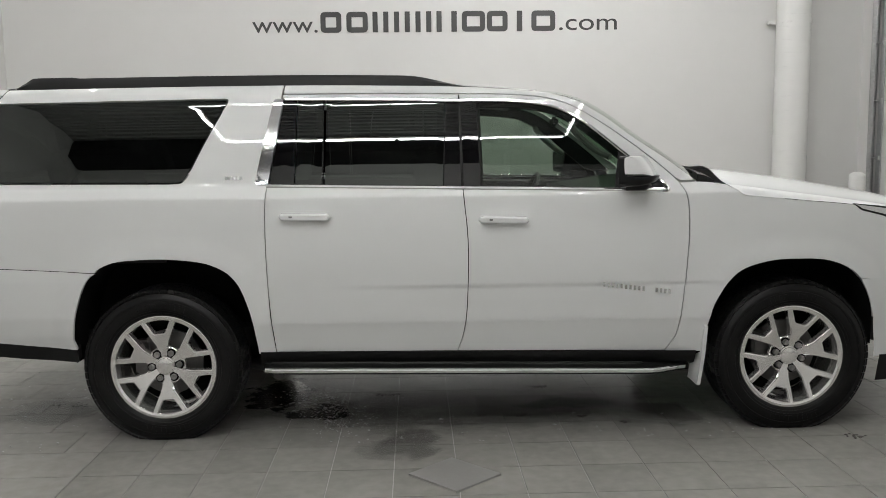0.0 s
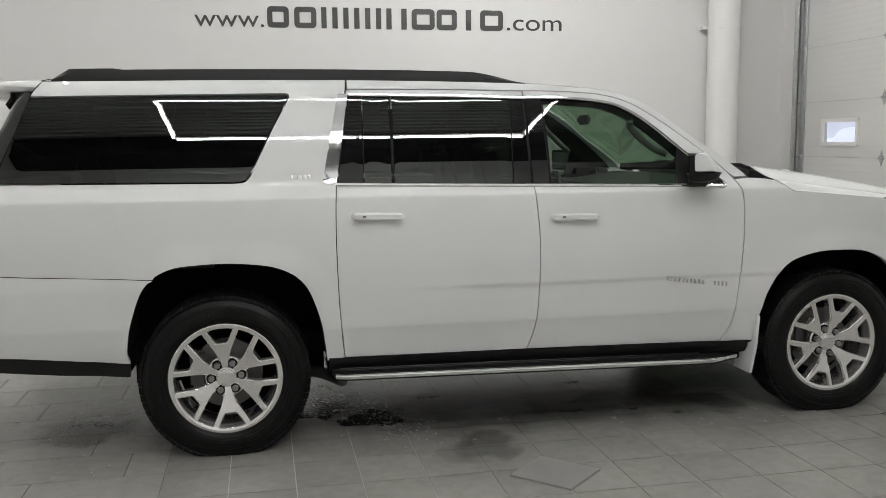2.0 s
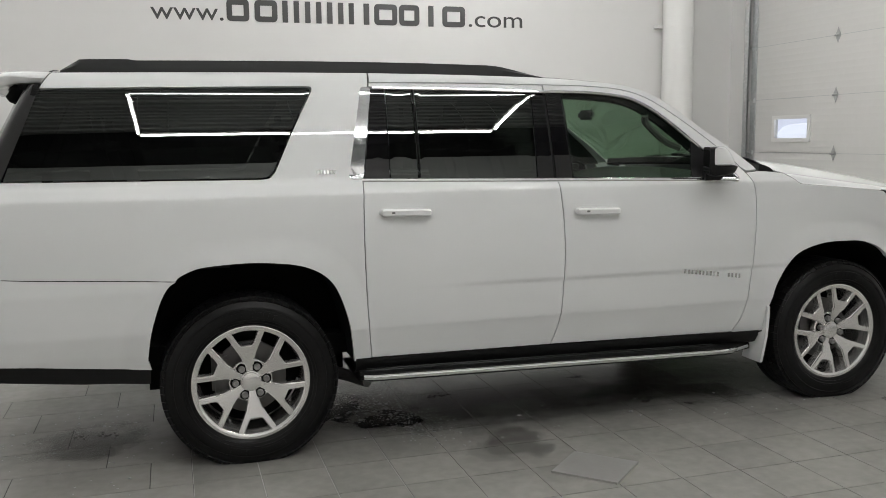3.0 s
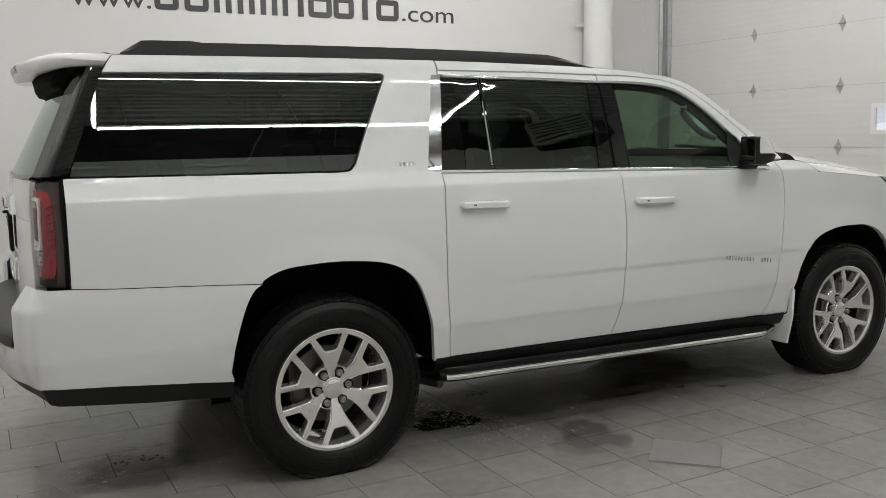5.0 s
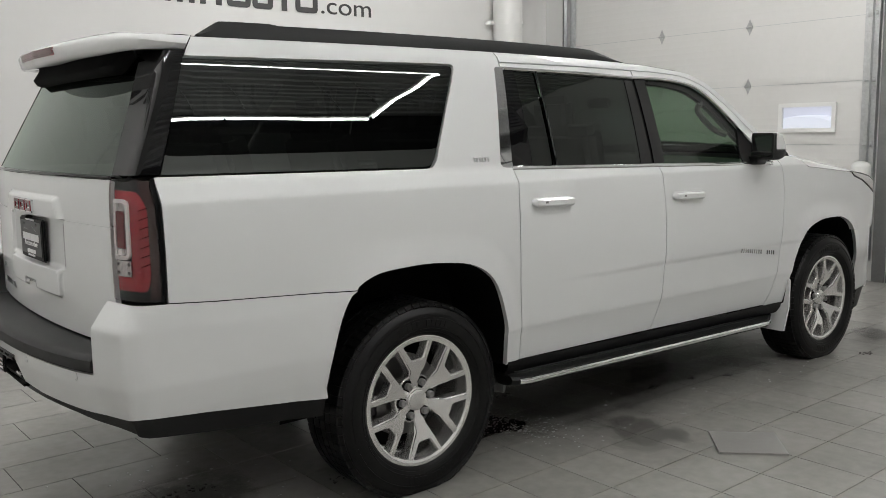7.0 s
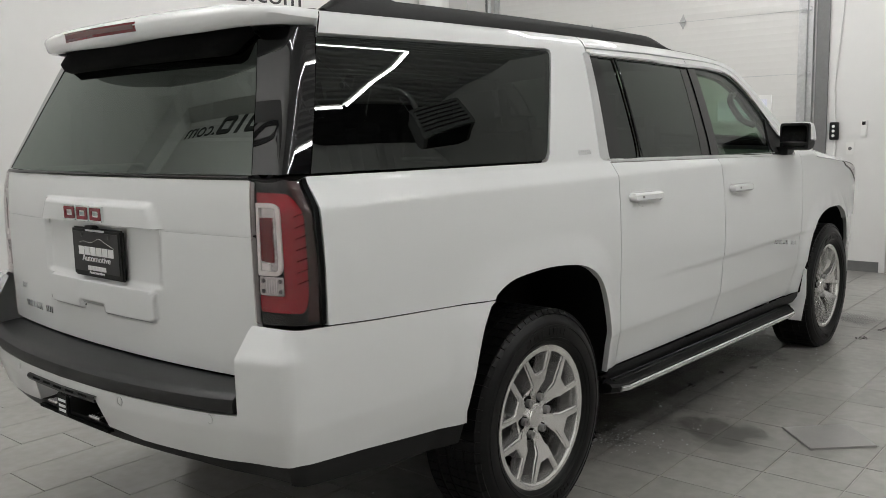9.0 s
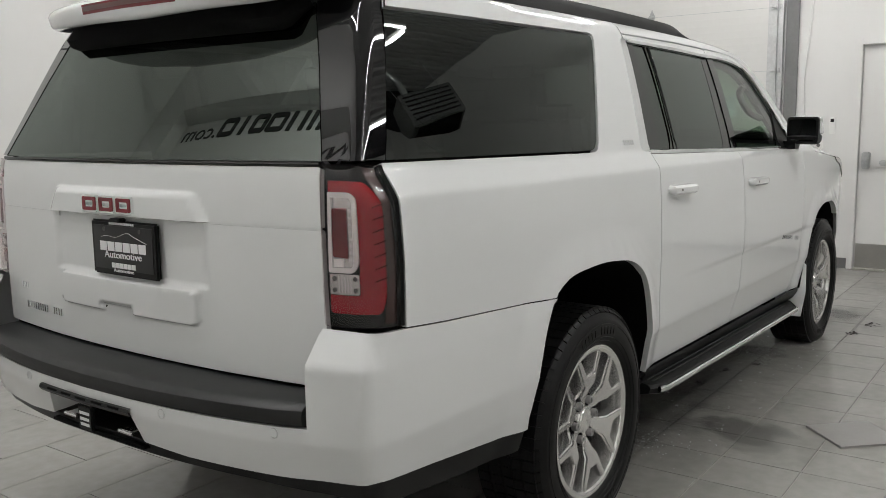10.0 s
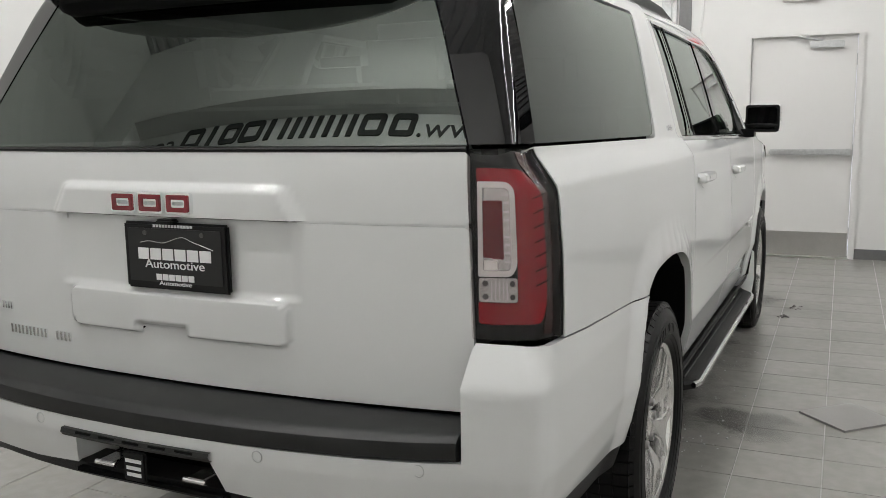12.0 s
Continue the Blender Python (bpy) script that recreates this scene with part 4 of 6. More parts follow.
for f in (hull, flip(hull)):
    lamp = part("tail_lamp", panel(B(), inset(lamp_out, 0.002), f, 0.03, 0.03, -0.018), BLACK, car, "tall smoked red tail lamp")
    va, vb, vc = -LC + 0.014, -0.164, -0.078
    red = rounded([(va, zin(0.09)), (vc - 0.012, zin(0.09)), (vc + 0.006, zin(0.20)), (vc + 0.006, zin(0.76)), (vc - 0.022, zin(0.905)), (va, zin(0.905)), (va, zin(0.825)), (vb + 0.001, zin(0.825)), (vb + 0.001, zin(0.205)), (va, zin(0.205))], [0.01, 0.03, 0.03, 0.05, 0.05, 0.005, 0.003, 0.012, 0.005, 0.003])
    part("red_lens", panel(B(), red, f, 0.01, 0.02, -0.012), RED_LENS, lamp, "red C-shaped light")
    for k in range(7):
        zk = zin(0.30 + 0.075 * k)
        part("rib", panel(B(), [(vc - 0.036, zk - 0.004), (vc + 0.008, zk + 0.006), (vc + 0.008, zk + 0.0085), (vc - 0.036, zk - 0.0020)], f, 0.004, 0.03, -0.0085), GLOSS_BLACK, lamp)
    ve = on_v(-1.008, z0) - 0.006
    part("side_marker", panel(B(), [(vc - 0.004, zin(0.03)), (ve - 0.014, zin(0.03)), (ve - 0.010, 1.10), (on_v(-1.000, z1) - 0.020, zin(0.975)), (vc - 0.020, zin(0.975)), (vc + 0.007, zin(0.74)), (vc + 0.007, zin(0.20))], f, 0.004, 0.02, -0.014), LAMP_SMOKE, lamp, "smoked dark side of the lamp")
    vo, vi, zA, zB = va + 0.002, vb, zin(0.345), zin(0.835)
    t = 0.013
    outer = rounded([(vo, zA), (vi - 0.014, zA), (vi, zA + 0.022), (vi, zB), (vo, zB)], [0.004, 0.012, 0.012, 0.024, 0.004])
    inner = rounded([(vo + 0.009, zA + t), (vi - 0.018, zA + t), (vi - t, zA + 0.026), (vi - t, zB - t), (vo + 0.009, zB - t)], [0.002, 0.006, 0.008, 0.014, 0.002])
    for half in (0, 1):
        mid = (zA + zB) / 2
        edge = [q for q in outer if (q[1] > mid) == bool(half)]
        back = [q for q in inner if (q[1] > mid) == bool(half)]
        edge.sort(key=lambda q: math.atan2(q[1] - mid, q[0] - (vo + vi) / 2)); back.sort(key=lambda q: -math.atan2(q[1] - mid, q[0] - (vo + vi) / 2))
        if half:
            piece = [(vi, mid)] + edge + [(vo, mid), (vo + 0.009, mid)] + back + [(vi - t, mid)]
        else:
            piece = [(vo, mid)] + edge + [(vi, mid), (vi - t, mid)] + back + [(vo + 0.009, mid)]
        part("light_guide", panel(B(), piece, f, 0.012, 0.02, -0.004), LAMP_WHITE, lamp, "white C-shaped light guide")
    gw, gh = vi - vo, zB - zA
    part("reflector", panel(B(), rounded([(vo + 0.11 * gw, zA + 0.20 * gh), (vo + 0.62 * gw, zA + 0.18 * gh), (vo + 0.62 * gw, zB - 0.20 * gh), (vo + 0.11 * gw, zB - 0.20 * gh)], 0.004), f, 0.008, 0.02, -0.0075), DARK_RED, lamp, "dark red reflector")
    part("reflector", panel(B(), [(vo + 0.010, zA + 0.014), (vo + 0.036, zA + 0.014), (vo + 0.036, zA + 0.17 * gh), (vo + 0.010, zA + 0.17 * gh)], f, 0.008, 0.02, -0.0085), LAMP_WHITE, lamp)
    part("reflector", panel(B(), [(vo + 0.008, zA + 0.012), (vi - 0.016, zA + 0.012), (vi - t + 0.001, zA + 0.026), (vi - t + 0.001, zB - 0.012), (vo + 0.008, zB - 0.012)], f, 0.006, 0.02, -0.0115), LAMP_SILVER, lamp, "silver ribbed reflector")
    for k in range(9):
        zk = zA + 0.03 + k * (gh - 0.06) / 8
        part("reflector_rib", panel(B(), [(vo + 0.64 * gw, zk), (vi - t - 0.001, zk), (vi - t - 0.001, zk + 0.004), (vo + 0.64 * gw, zk + 0.004)], f, 0.003, 0.03, -0.0095), CHROME, lamp)
    part("reverse_light", panel(B(), rounded([(vo, zin(0.210)), (vi, zin(0.210)), (vi, zin(0.337)), (vo, zin(0.337))], 0.006), f, 0.008, 0.012, -0.008), LAMP_SILVER, lamp, "clear reversing light")
    for a in (0.15, 0.85):
        for zz in (0.238, 0.309):
            part("bulb_well", panel(B(), [(vo + a * gw + 0.006 * math.cos(k * 0.785), zin(zz) + 0.0065 * math.sin(k * 0.785)) for k in range(8)], f, 0.003, 0.02, -0.0065), BASE, lamp)
    for k in range(5):
        vk = vo + (0.30 + 0.1 * k) * gw
        part("reflector_rib", panel(B(), [(vk - 0.0015, zin(0.225)), (vk + 0.0015, zin(0.225)), (vk + 0.0015, zin(0.322)), (vk - 0.0015, zin(0.322))], f, 0.003, 0.03, -0.0065), CHROME, lamp)
    edge = rounded([(-LC + 0.005, z0 + 0.004), (ve - 0.013, z0 + 0.004), (ve - 0.009, 1.10), (on_v(-1.000, z1) - 0.019, z1 - 0.004), (-LC - 0.001, z1 - 0.004)], [0.01, 0.01, 0, 0.01, 0.01])
    part("lens_cover", panel(B(), edge, f, 0.006, 0.025, 0.001), SMOKE_LENS, lamp, "glossy smoked lens")
    rim = [(ve - 0.0128, z0 + 0.004), (ve + 0.004, z0 + 0.004), (ve + 0.008, 1.10), (on_v(-1.000, z1) + 0.002, z1 - 0.004), (on_v(-1.000, z1) - 0.0188, z1 - 0.004), (ve - 0.0088, 1.10)]
    part("lamp_rim", panel(B(), rim, f, 0.016, 0.02, -0.001), SHADOW_BLACK, lamp, "black edge of the lamp")

# tailgate: one stamped skin with a recess for the plate, a raised handle ledge below it and an emblem bar above
def ledge(y, z):
    """How far the lower tailgate stands out: the plate recess and the handle ledge under it."""
    a = abs(y - 0.008)
    deep = -0.010 * smooth01((0.390 - a) / 0.045) * smooth01((z - 0.996) / 0.016)
    qx, qz = a - (0.348 - 0.032), abs(z - 0.945) - (0.057 - 0.032)
    d = math.hypot(max(qx, 0.0), max(qz, 0.0)) + min(max(qx, qz), 0.0) - 0.032
    out = 0.016 * smooth01(-d / 0.011)
    pull = smooth01((y + 0.050) / 0.016) * smooth01((0.125 - y) / 0.022) * smooth01((0.921 - z) / 0.008)
    return deep + out * (1 - pull)


def emblem(y, z):
    """The bar over the plate, wider towards its lower edge."""
    w = 0.402 - 0.60 * (z - 1.19)
    return 0.016 * smooth01((w - abs(y - 0.012)) / 0.045) * smooth01((1.272 - z) / 0.016)


def low_skin(y, z):
    return (rear_x(y, z) - ledge(y, z), y, z)


def top_skin(y, z):
    return (rear_x(y, z) - emblem(y, z), y, z)


tg_low = [(-0.40, 0.772), (-0.780, 0.775), (-0.780, 0.945), (-0.772, 1.1862), (-0.385, 1.1862), (0.385, 1.1862), (0.772, 1.1862), (0.780, 0.945), (0.780, 0.775), (0.40, 0.772)]
tailgate = part("tailgate", panel(B(), rounded(tg_low, 0.015), low_skin, 0.02, 0.0125, 0, (0, 0, 1), G, (0.888, 0.892, 0.896, 0.900, 0.990, 0.994, 0.998, 1.002, 1.006)), PAINT, car, "white tailgate with black number plate surround", 70)
tg_up = [(-0.772, 1.1868), (-0.385, 1.1868), (0.385, 1.1868), (0.772, 1.1868), (0.764, 1.345), (-0.764, 1.345)]
part("tailgate_top", panel(B(), rounded(tg_up, 0.01), top_skin, 0.07, 0.0125, 0, (0, 0, 1), G, (1.259, 1.263, 1.267, 1.271, 1.275)), PAINT, tailgate, "", 70)
for s in (1, -1):
    part("seam_strip", panel(B(), [(s * 0.36, 1.170), (s * 0.768, 1.170), (s * 0.768, 1.20), (s * 0.36, 1.20)][::s], rear, 0.004, 0.05, -0.0035, (0, 0, 1)), PAINT, tailgate)
# black sheet laid behind the lower edge stands in for the gap's shade
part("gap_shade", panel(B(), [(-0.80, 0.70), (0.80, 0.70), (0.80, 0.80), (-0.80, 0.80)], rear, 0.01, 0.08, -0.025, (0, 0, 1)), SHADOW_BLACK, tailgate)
# small black triangle on the floor of the handle notch
part("handle_slot", panel(B(), [(0.084, 0.919), (0.113, 0.894), (0.118, 0.908), (0.106, 0.919)], lambda y, z: (rear_x(y, z) - 0.0010, y, z), 0.003, 0.03, 0.001, (0, 0, 1)), SHADOW_BLACK, tailgate)
part("camera_eye", box(B(), (rear_x(0, 1.18) - 0.02, -0.01, 1.178), (0.03, 0.05, 0.012), bev=0.004), BLACK, tailgate)

# number plate with a printed dealer panel; its words are plain bars
PY0 = -0.021
pl = part("number_plate", box(B(), (-1.176, PY0, 1.091), (0.016, 0.322, 0.166), bev=0.006), BLACK, car, "black plate frame and insert with white print")
part("plate_insert", box(B(), (-1.1845, PY0, 1.093), (0.003, 0.288, 0.132)), material("plate_black", (0.010, 0.010, 0.010), 0.30), pl)
PX = -1.1868
def plate_bars(y0, y1, zc, h, n, gap=0.18):
    """A line of print as plain bars."""
    L = (y1 - y0) / n
    for i in range(n):
        part("print_bar", box(B(), (PX, PY0 + y0 + L * (i + 0.5), zc), (0.0015, abs(L) * (1 - gap), h)), PLATE_WHITE, pl)
def plate_word(body, y0, y1, z, height):
    me = text_mesh(body, 1.0, 0.0008)
    co = np.array([v.co for v in me.vertices]); lo, hi = co.min(0), co.max(0)
    me.transform(Matrix.Translation((PX - 0.0006, PY0 + y0, z)) @ pose(0, 0, 0, 0, 0, -90) @ pose(0, 0, 0, 90) @ Matrix.Diagonal(((y0 - y1) / (hi[0] - lo[0]), height / (hi[1] - lo[1]), 1, 1)) @ Matrix.Translation((-lo[0], -lo[1], 0)))
    me.materials.append(PLATE_WHITE)
    ob = new("print_word", me); ob.parent = pl
plate_bars(0.115, -0.115, 1.0965, 0.028, 6, 0.14)
plate_word("Automotive", 0.092, -0.092, 1.062, 0.021)
plate_bars(0.060, -0.060, 1.040, 0.015, 6, 0.16)
plate_word("Automotive", 0.050, -0.050, 1.0205, 0.010)
plate_bars(0.062, -0.062, 1.166, 0.007, 13, 0.3)
part("print_line", tube(B(), spl([(PX, PY0 + 0.105, 1.123), (PX, PY0 + 0.075, 1.128), (PX, PY0 + 0.03, 1.125), (PX, PY0 - 0.025, 1.140), (PX, PY0 - 0.06, 1.130), (PX, PY0 - 0.12, 1.113)]), 0.0010, 6), LAMP_SILVER, pl)
for yy in (0.088, -0.088):
    part("screw", cyl(B(), (PX + 0.003, PY0 + yy, 1.148), (PX - 0.002, PY0 + yy, 1.148), 0.006, 12), DISC, pl)

# maker's badge as plain blocks, model badges as plain bars
def badge(x, y0, y1, z0, z1, n, mat_, rim, nm, hollow):
    h = None
    for i in range(n):
        L = (y1 - y0) / n
        ya, yb = sorted((y0 + L * (i + 0.06), y0 + L * (i + 0.94)))
        m = Matrix.Translation((x, 0, 0)) @ pose(0, 0, 0, 0, 0, -90)
        bm = B(); ring_block(bm, -yb, -ya, z0, z1, 0.021, m, 0.010, 0.008)
        o = part(nm, bm, rim, car if h is None else h)
        h = h or o
        bm = B(); ring_block(bm, -yb + 0.005, -ya - 0.005, z0 + 0.005, z1 - 0.005, 0.011, m, 0.0125, 0.005)
        part("enamel", bm, mat_, h)
badge(-1.1845, 0.168, -0.092, 1.197, 1.248, 3, EMBLEM_RED, CHROME, "maker_badge", True)


def bar_badge(fn, a0, a1, b0, b1, n, nm, skip=()):
    """A line of chrome characters as plain upright bars, two for each."""
    first = None
    L = (a1 - a0) / n
    for i in range(n):
        if i in skip:
            continue
        for u, v in ((0.08, 0.34), (0.58, 0.84)):
            a, b = a0 + L * (i + u), a0 + L * (i + v)
            o = part(nm, panel(B(), [(a, b0), (b, b0), (b, b1), (a, b1)], fn, 0.005, 0.05, 0.004, (1.4, 0, 0.9)), CHROME, first or car)
            first = first or o
    return first
bar_badge(lambda a, b: side(a, b - 0.128 * (a - 2.3)), 2.333, 2.700, 0.788, 0.812, 8, "model_badge", (5,))
bar_badge(side, 0.385, 0.480, 1.356, 1.374, 3, "trim_badge")
bar_badge(lambda a, b: rear(-a, b), -0.63, -0.37, 0.838, 0.862, 8, "model_badge", (5,))
bar_badge(lambda a, b: rear(-a, b), -0.66, -0.61, 0.905, 0.925, 2, "dealer_sticker")

# rear glass and spoiler
rg = [(-0.759, 1.358), (0.759, 1.358), (0.711, 1.47), (0.657, 1.60), (0.587, 1.75), (0.575, 1.78), (-0.575, 1.78), (-0.587, 1.75), (-0.657, 1.60), (-0.711, 1.47)]
part("rear_window", panel(B(), rg, lambda y, z: (-1.1515 + 0.5 * (z - 1.357) + 0.055 * (y / 0.8) ** 2, y, z), 0.005, 0.05, -0.002, (0, 0, 1.2)), REAR_GLASS, car, "dark tinted tailgate window")
part("window_sill_trim", tube(B(), [(rear_x(y, 1.350) - 0.002, y, 1.350) for y in np.linspace(-0.76, 0.76, 30)], 0.006, 8), GLOSS_BLACK, car)
# spoiler: a wing over the tailgate window, drawn along its plan line
SP = spl([(-1.122, 0.0), (-1.108, 0.25), (-1.068, 0.45), (-1.005, 0.60), (-0.935, 0.688), (-0.865, 0.709), (-0.790, 0.7195)], 7)
SP_Y = [q[1] for q in SP]
def sp_x(y):
    return float(np.interp(abs(y), SP_Y, [q[0] for q in SP]))
plan = [(x, -y) for x, y in SP[::-1]] + SP[1:]
bm = B(); rows = []
for i, (x, y) in enumerate(plan):
    a = abs(y)
    zb = float(np.interp(a, [0, 0.45, 0.60, 0.69, 0.72], [1.760, 1.772, 1.782, 1.787, 1.789]))
    zt = float(np.interp(a, [0, 0.45, 0.60, 0.69, 0.72], [1.826, 1.830, 1.834, 1.832, 1.822]))
    q0, q1 = Vector(plan[max(0, i - 1)]), Vector(plan[min(len(plan) - 1, i + 1)])
    tg = (q1 - q0).normalized(); n = Vector((tg.y, -tg.x))
    if n.x < 0 and a < 0.5 or n.y * y > 0:
        n = -n
    at = lambda d, z: (x + n.x * d, y + n.y * d, z)
    yf = y * 0.70 / 0.7195
    zr = 1.838 + 0.038 * (1 - min(1, abs(yf) / 0.70) ** 2.5)
    k = smooth01((0.7195 - a) / 0.2)
    mid = 0.16 * k + 0.03
    rows.append([(-0.783, yf, zr), (max(x + 0.02, -0.90) + 0.0, yf if k < 1 else y, zr - 0.004 * k), at(0.055 * k + 0.012, zt + 0.020 * k + 0.004), at(0.016, zt + 0.007), at(0.004, zt - 0.002), at(0.0, zt - 0.014), at(0.008, zb + 0.012), at(0.014, zb + 0.004), at(0.022, zb), at(0.022 + 0.075 * k, zb + 0.012 * k)])
loft(bm, rows)
bmesh.ops.recalc_face_normals(bm, faces=bm.faces)
spoiler = part("spoiler", bm, PAINT, car, "white roof spoiler over the tailgate window", 40)
def lip_strip(y0, y1, z0, z1, out):
    bm = B(); rows = []
    for y in np.linspace(y0, y1, 17):
        x = sp_x(y) - out
        rows.append([(x + 0.02, y, z1), (x, y, z1 - 0.002), (x + 0.004, y, z0 + 0.002), (x + 0.022, y, z0)])
    vs = loft(bm, rows); bm.faces.new(vs[0]); bm.faces.new(vs[-1])
    bmesh.ops.recalc_face_normals(bm, faces=bm.faces)
    return bm
brake = part("brake_light", lip_strip(-0.225, 0.225, 1.791, 1.824, 0.001), DARK_RED, spoiler, "slim high-mounted brake light")
part("light_frame", lip_strip(-0.215, 0.215, 1.800, 1.817, 0.004), BRAKE_GREY, brake, "greyish red lens")
bm = B(); rows = []
for y in np.linspace(-0.575, 0.575, 41):
    a = abs(y)
    e = smooth01((0.575 - a) / 0.075)
    zb = 1.768 - 0.060 * e
    x1 = sp_x(y) + 0.085; xg = rear_x(y, zb)
    zt = float(np.interp(a, [0, 0.45, 0.60], [1.774, 1.784, 1.792]))
    rows.append([(x1 - 0.02, y, zt + 0.004), (x1, y, zt - 0.004), (xg - 0.040 * e - 0.006, y, zb + 0.026 * e + 0.004), (xg - 0.026 * e - 0.006, y, zb + 0.006 * e), (xg - 0.008 * e, y, zb), (xg + 0.03, y, zb)])
loft(bm, rows)
part("underside", bm, SHADOW_BLACK, spoiler, "black underside of the spoiler", 50)

# roof, windscreen, hood
def roof_edge_z(x):
    return float(np.interp(x, [p[0] for p in ROOF_EDGE], [p[1] for p in ROOF_EDGE]))
bm = B(); rows = []
for x in np.linspace(-0.785, 2.02, 40):
    ze = roof_edge_z(x); we = W(x, ze)
    rows.append([(x + 0.06 * (1 - t * t) * max(0, (x - 1.2)), we * t, ze + 0.038 * (1 - abs(t) ** 2.5)) for t in np.linspace(-1, 1, 25)])
loft(bm, rows)
bmesh.ops.recalc_face_normals(bm, faces=bm.faces)
part("roof", bm, PAINT, car)
bm = B(); rows = []
for x, z in [(2.03, 1.800)] + AP:
    we = W(x, z) - 0.01
    rows.append([(x + 0.14 * (1 - t * t), we * t, z + 0.03 * (1 - t * t)) for t in np.linspace(-1, 1, 21)])
loft(bm, rows)
part("windscreen", bm, SCREEN_GREEN, car, "green tinted windscreen")
hood_top = curve_fn([2.98, 3.1, 3.2, 3.3, 3.6, 3.85, 4.10], [1.303, 1.286, 1.272, 1.258, 1.218, 1.178, 1.115])
EDGE = [(2.985, 1.305), (3.03, 1.279)] + CREASE + [(4.12, 1.09)]
bm = B(); rows = []
for x in np.concatenate([np.linspace(2.985, 3.12, 6), np.linspace(3.17, 4.10, 20)]):
    zc = float(np.interp(x, [q[0] for q in EDGE], [q[1] for q in EDGE])); zf = max(hood_top(x), zc + 0.004); we = W(x, zc) + 0.0004
    prof = []
    for ph in np.linspace(-math.pi / 2, math.pi / 2, 45):
        t = math.sin(ph); a = abs(t)
        z = zc + (zf - zc) * smooth01((1 - a) / 0.035) + 0.078 * smooth01((1 - a) / 0.42) * (1.0 - 0.35 * smooth01((x - 3.3) / 0.8)) - 0.010 * smooth01((0.5 - a) / 0.2)
        prof.append((x + 0.12 * (1 - t * t) * smooth01((x - 3.5) / 0.6), we * t, z))
    rows.append(prof)
loft(bm, rows)
bmesh.ops.recalc_face_normals(bm, faces=bm.faces)
part("hood", bm, PAINT, car, "white hood", 50)
bm = B(); rows = []
for x, z in ((2.832, 1.325), (2.838, 1.358), (2.875, 1.350), (2.91, 1.335), (2.925, 1.324), (2.935, 1.308)):
    we = W(x, 1.30) - 0.022
    sect = [(x + 0.10 * (1 - t * t), we * t, z + 0.02 * (1 - t * t)) for t in np.linspace(-1, 1, 15)]
    rows.append([(x, -we, 1.30)] + sect + [(x, we, 1.30)])
loft(bm, rows)
part("cowl", bm, BLACK, car, "black plastic cowl")
part("wiper", tube(B(), spl([(2.90, -0.72, 1.352), (2.86, -0.45, 1.380), (2.84, 0.0, 1.40)]), 0.011, 8), BLACK, car)
for sg in (1, -1):
    line = [(-0.770, 1.8395), (-0.790, 1.816), (-0.808, 1.790), (-0.824, 1.762)]
    part("roof_seam", tube(B(), [(x, -sg * (W(x, z) + 0.0006), z) for x, z in line], 0.0022, 6), SHADOW_BLACK, car)
part("roof_seam", tube(B(), [(-0.780, 0.70 * t, 1.8385 + 0.038 * (1 - abs(t) ** 2.5)) for t in np.linspace(-0.99, 0.99, 25)], 0.0022, 6), SHADOW_BLACK, car)
# roof rack rails
for s in (1, -1):
    rows = []
    for x in np.linspace(-0.735, 1.68, 60):
        h = 0.050 * min(1.0, (x + 0.735) / 0.085) * smooth01((1.68 - x) / 0.36) + 0.004
        if x < -0.4:
            h += 0.006 * smooth01((-0.42 - x) / 0.03)
        ze = roof_edge_z(x); yc = 0.668
        rows.append([(x, -s * (yc + 0.026), ze - 0.012), (x, -s * (yc + 0.022), ze + h * 0.6), (x, -s * (yc + 0.008), ze + h), (x, -s * (yc - 0.014), ze + h), (x, -s * (yc - 0.026), ze + h * 0.5), (x, -s * (yc - 0.028), ze + 0.0)])
    bm = B(); loft(bm, rows)
    bmesh.ops.recalc_face_normals(bm, faces=bm.faces)
    part("roof_rail", bm, BLACK, car, "black roof rail")

# rear bumper: a plan line and a profile
BP = spl([(-0.26, -0.968), (-0.60, -0.964), (-0.85, -0.960), (-1.02, -0.954), (-1.10, -0.948), (-1.150, -0.935), (-1.175, -0.895), (-1.205, -0.80), (-1.248, -0.68), (-1.290, -0.48), (-1.318, -0.25), (-1.328, 0.0)], 8)
_bp = np.array(BP); _bs = np.concatenate([[0], np.cumsum(np.linalg.norm(np.diff(_bp, axis=0), axis=1))])
BTUCK = lambda z: float(np.interp(z, [0.40, 0.50, 0.552, 0.652, 0.662, 0.72, 0.846, 0.858, 0.95], [0.11, 0.055, 0.031, 0.0025, 0.0012, 0.0, 0.0, 0.0025, 0.056]))
BTUCK_S = lambda z: float(np.interp(z, [0.40, 0.50, 0.552, 0.652, 0.662, 0.72, 0.846, 0.858, 0.95], [0.065, 0.036, 0.021, 0.0020, 0.0010, 0.0, 0.0, 0.0010, 0.012]))
BUMPER_LINES = (0.640, 0.652, 0.662, 0.674, 0.835, 0.846, 0.858, 0.870)


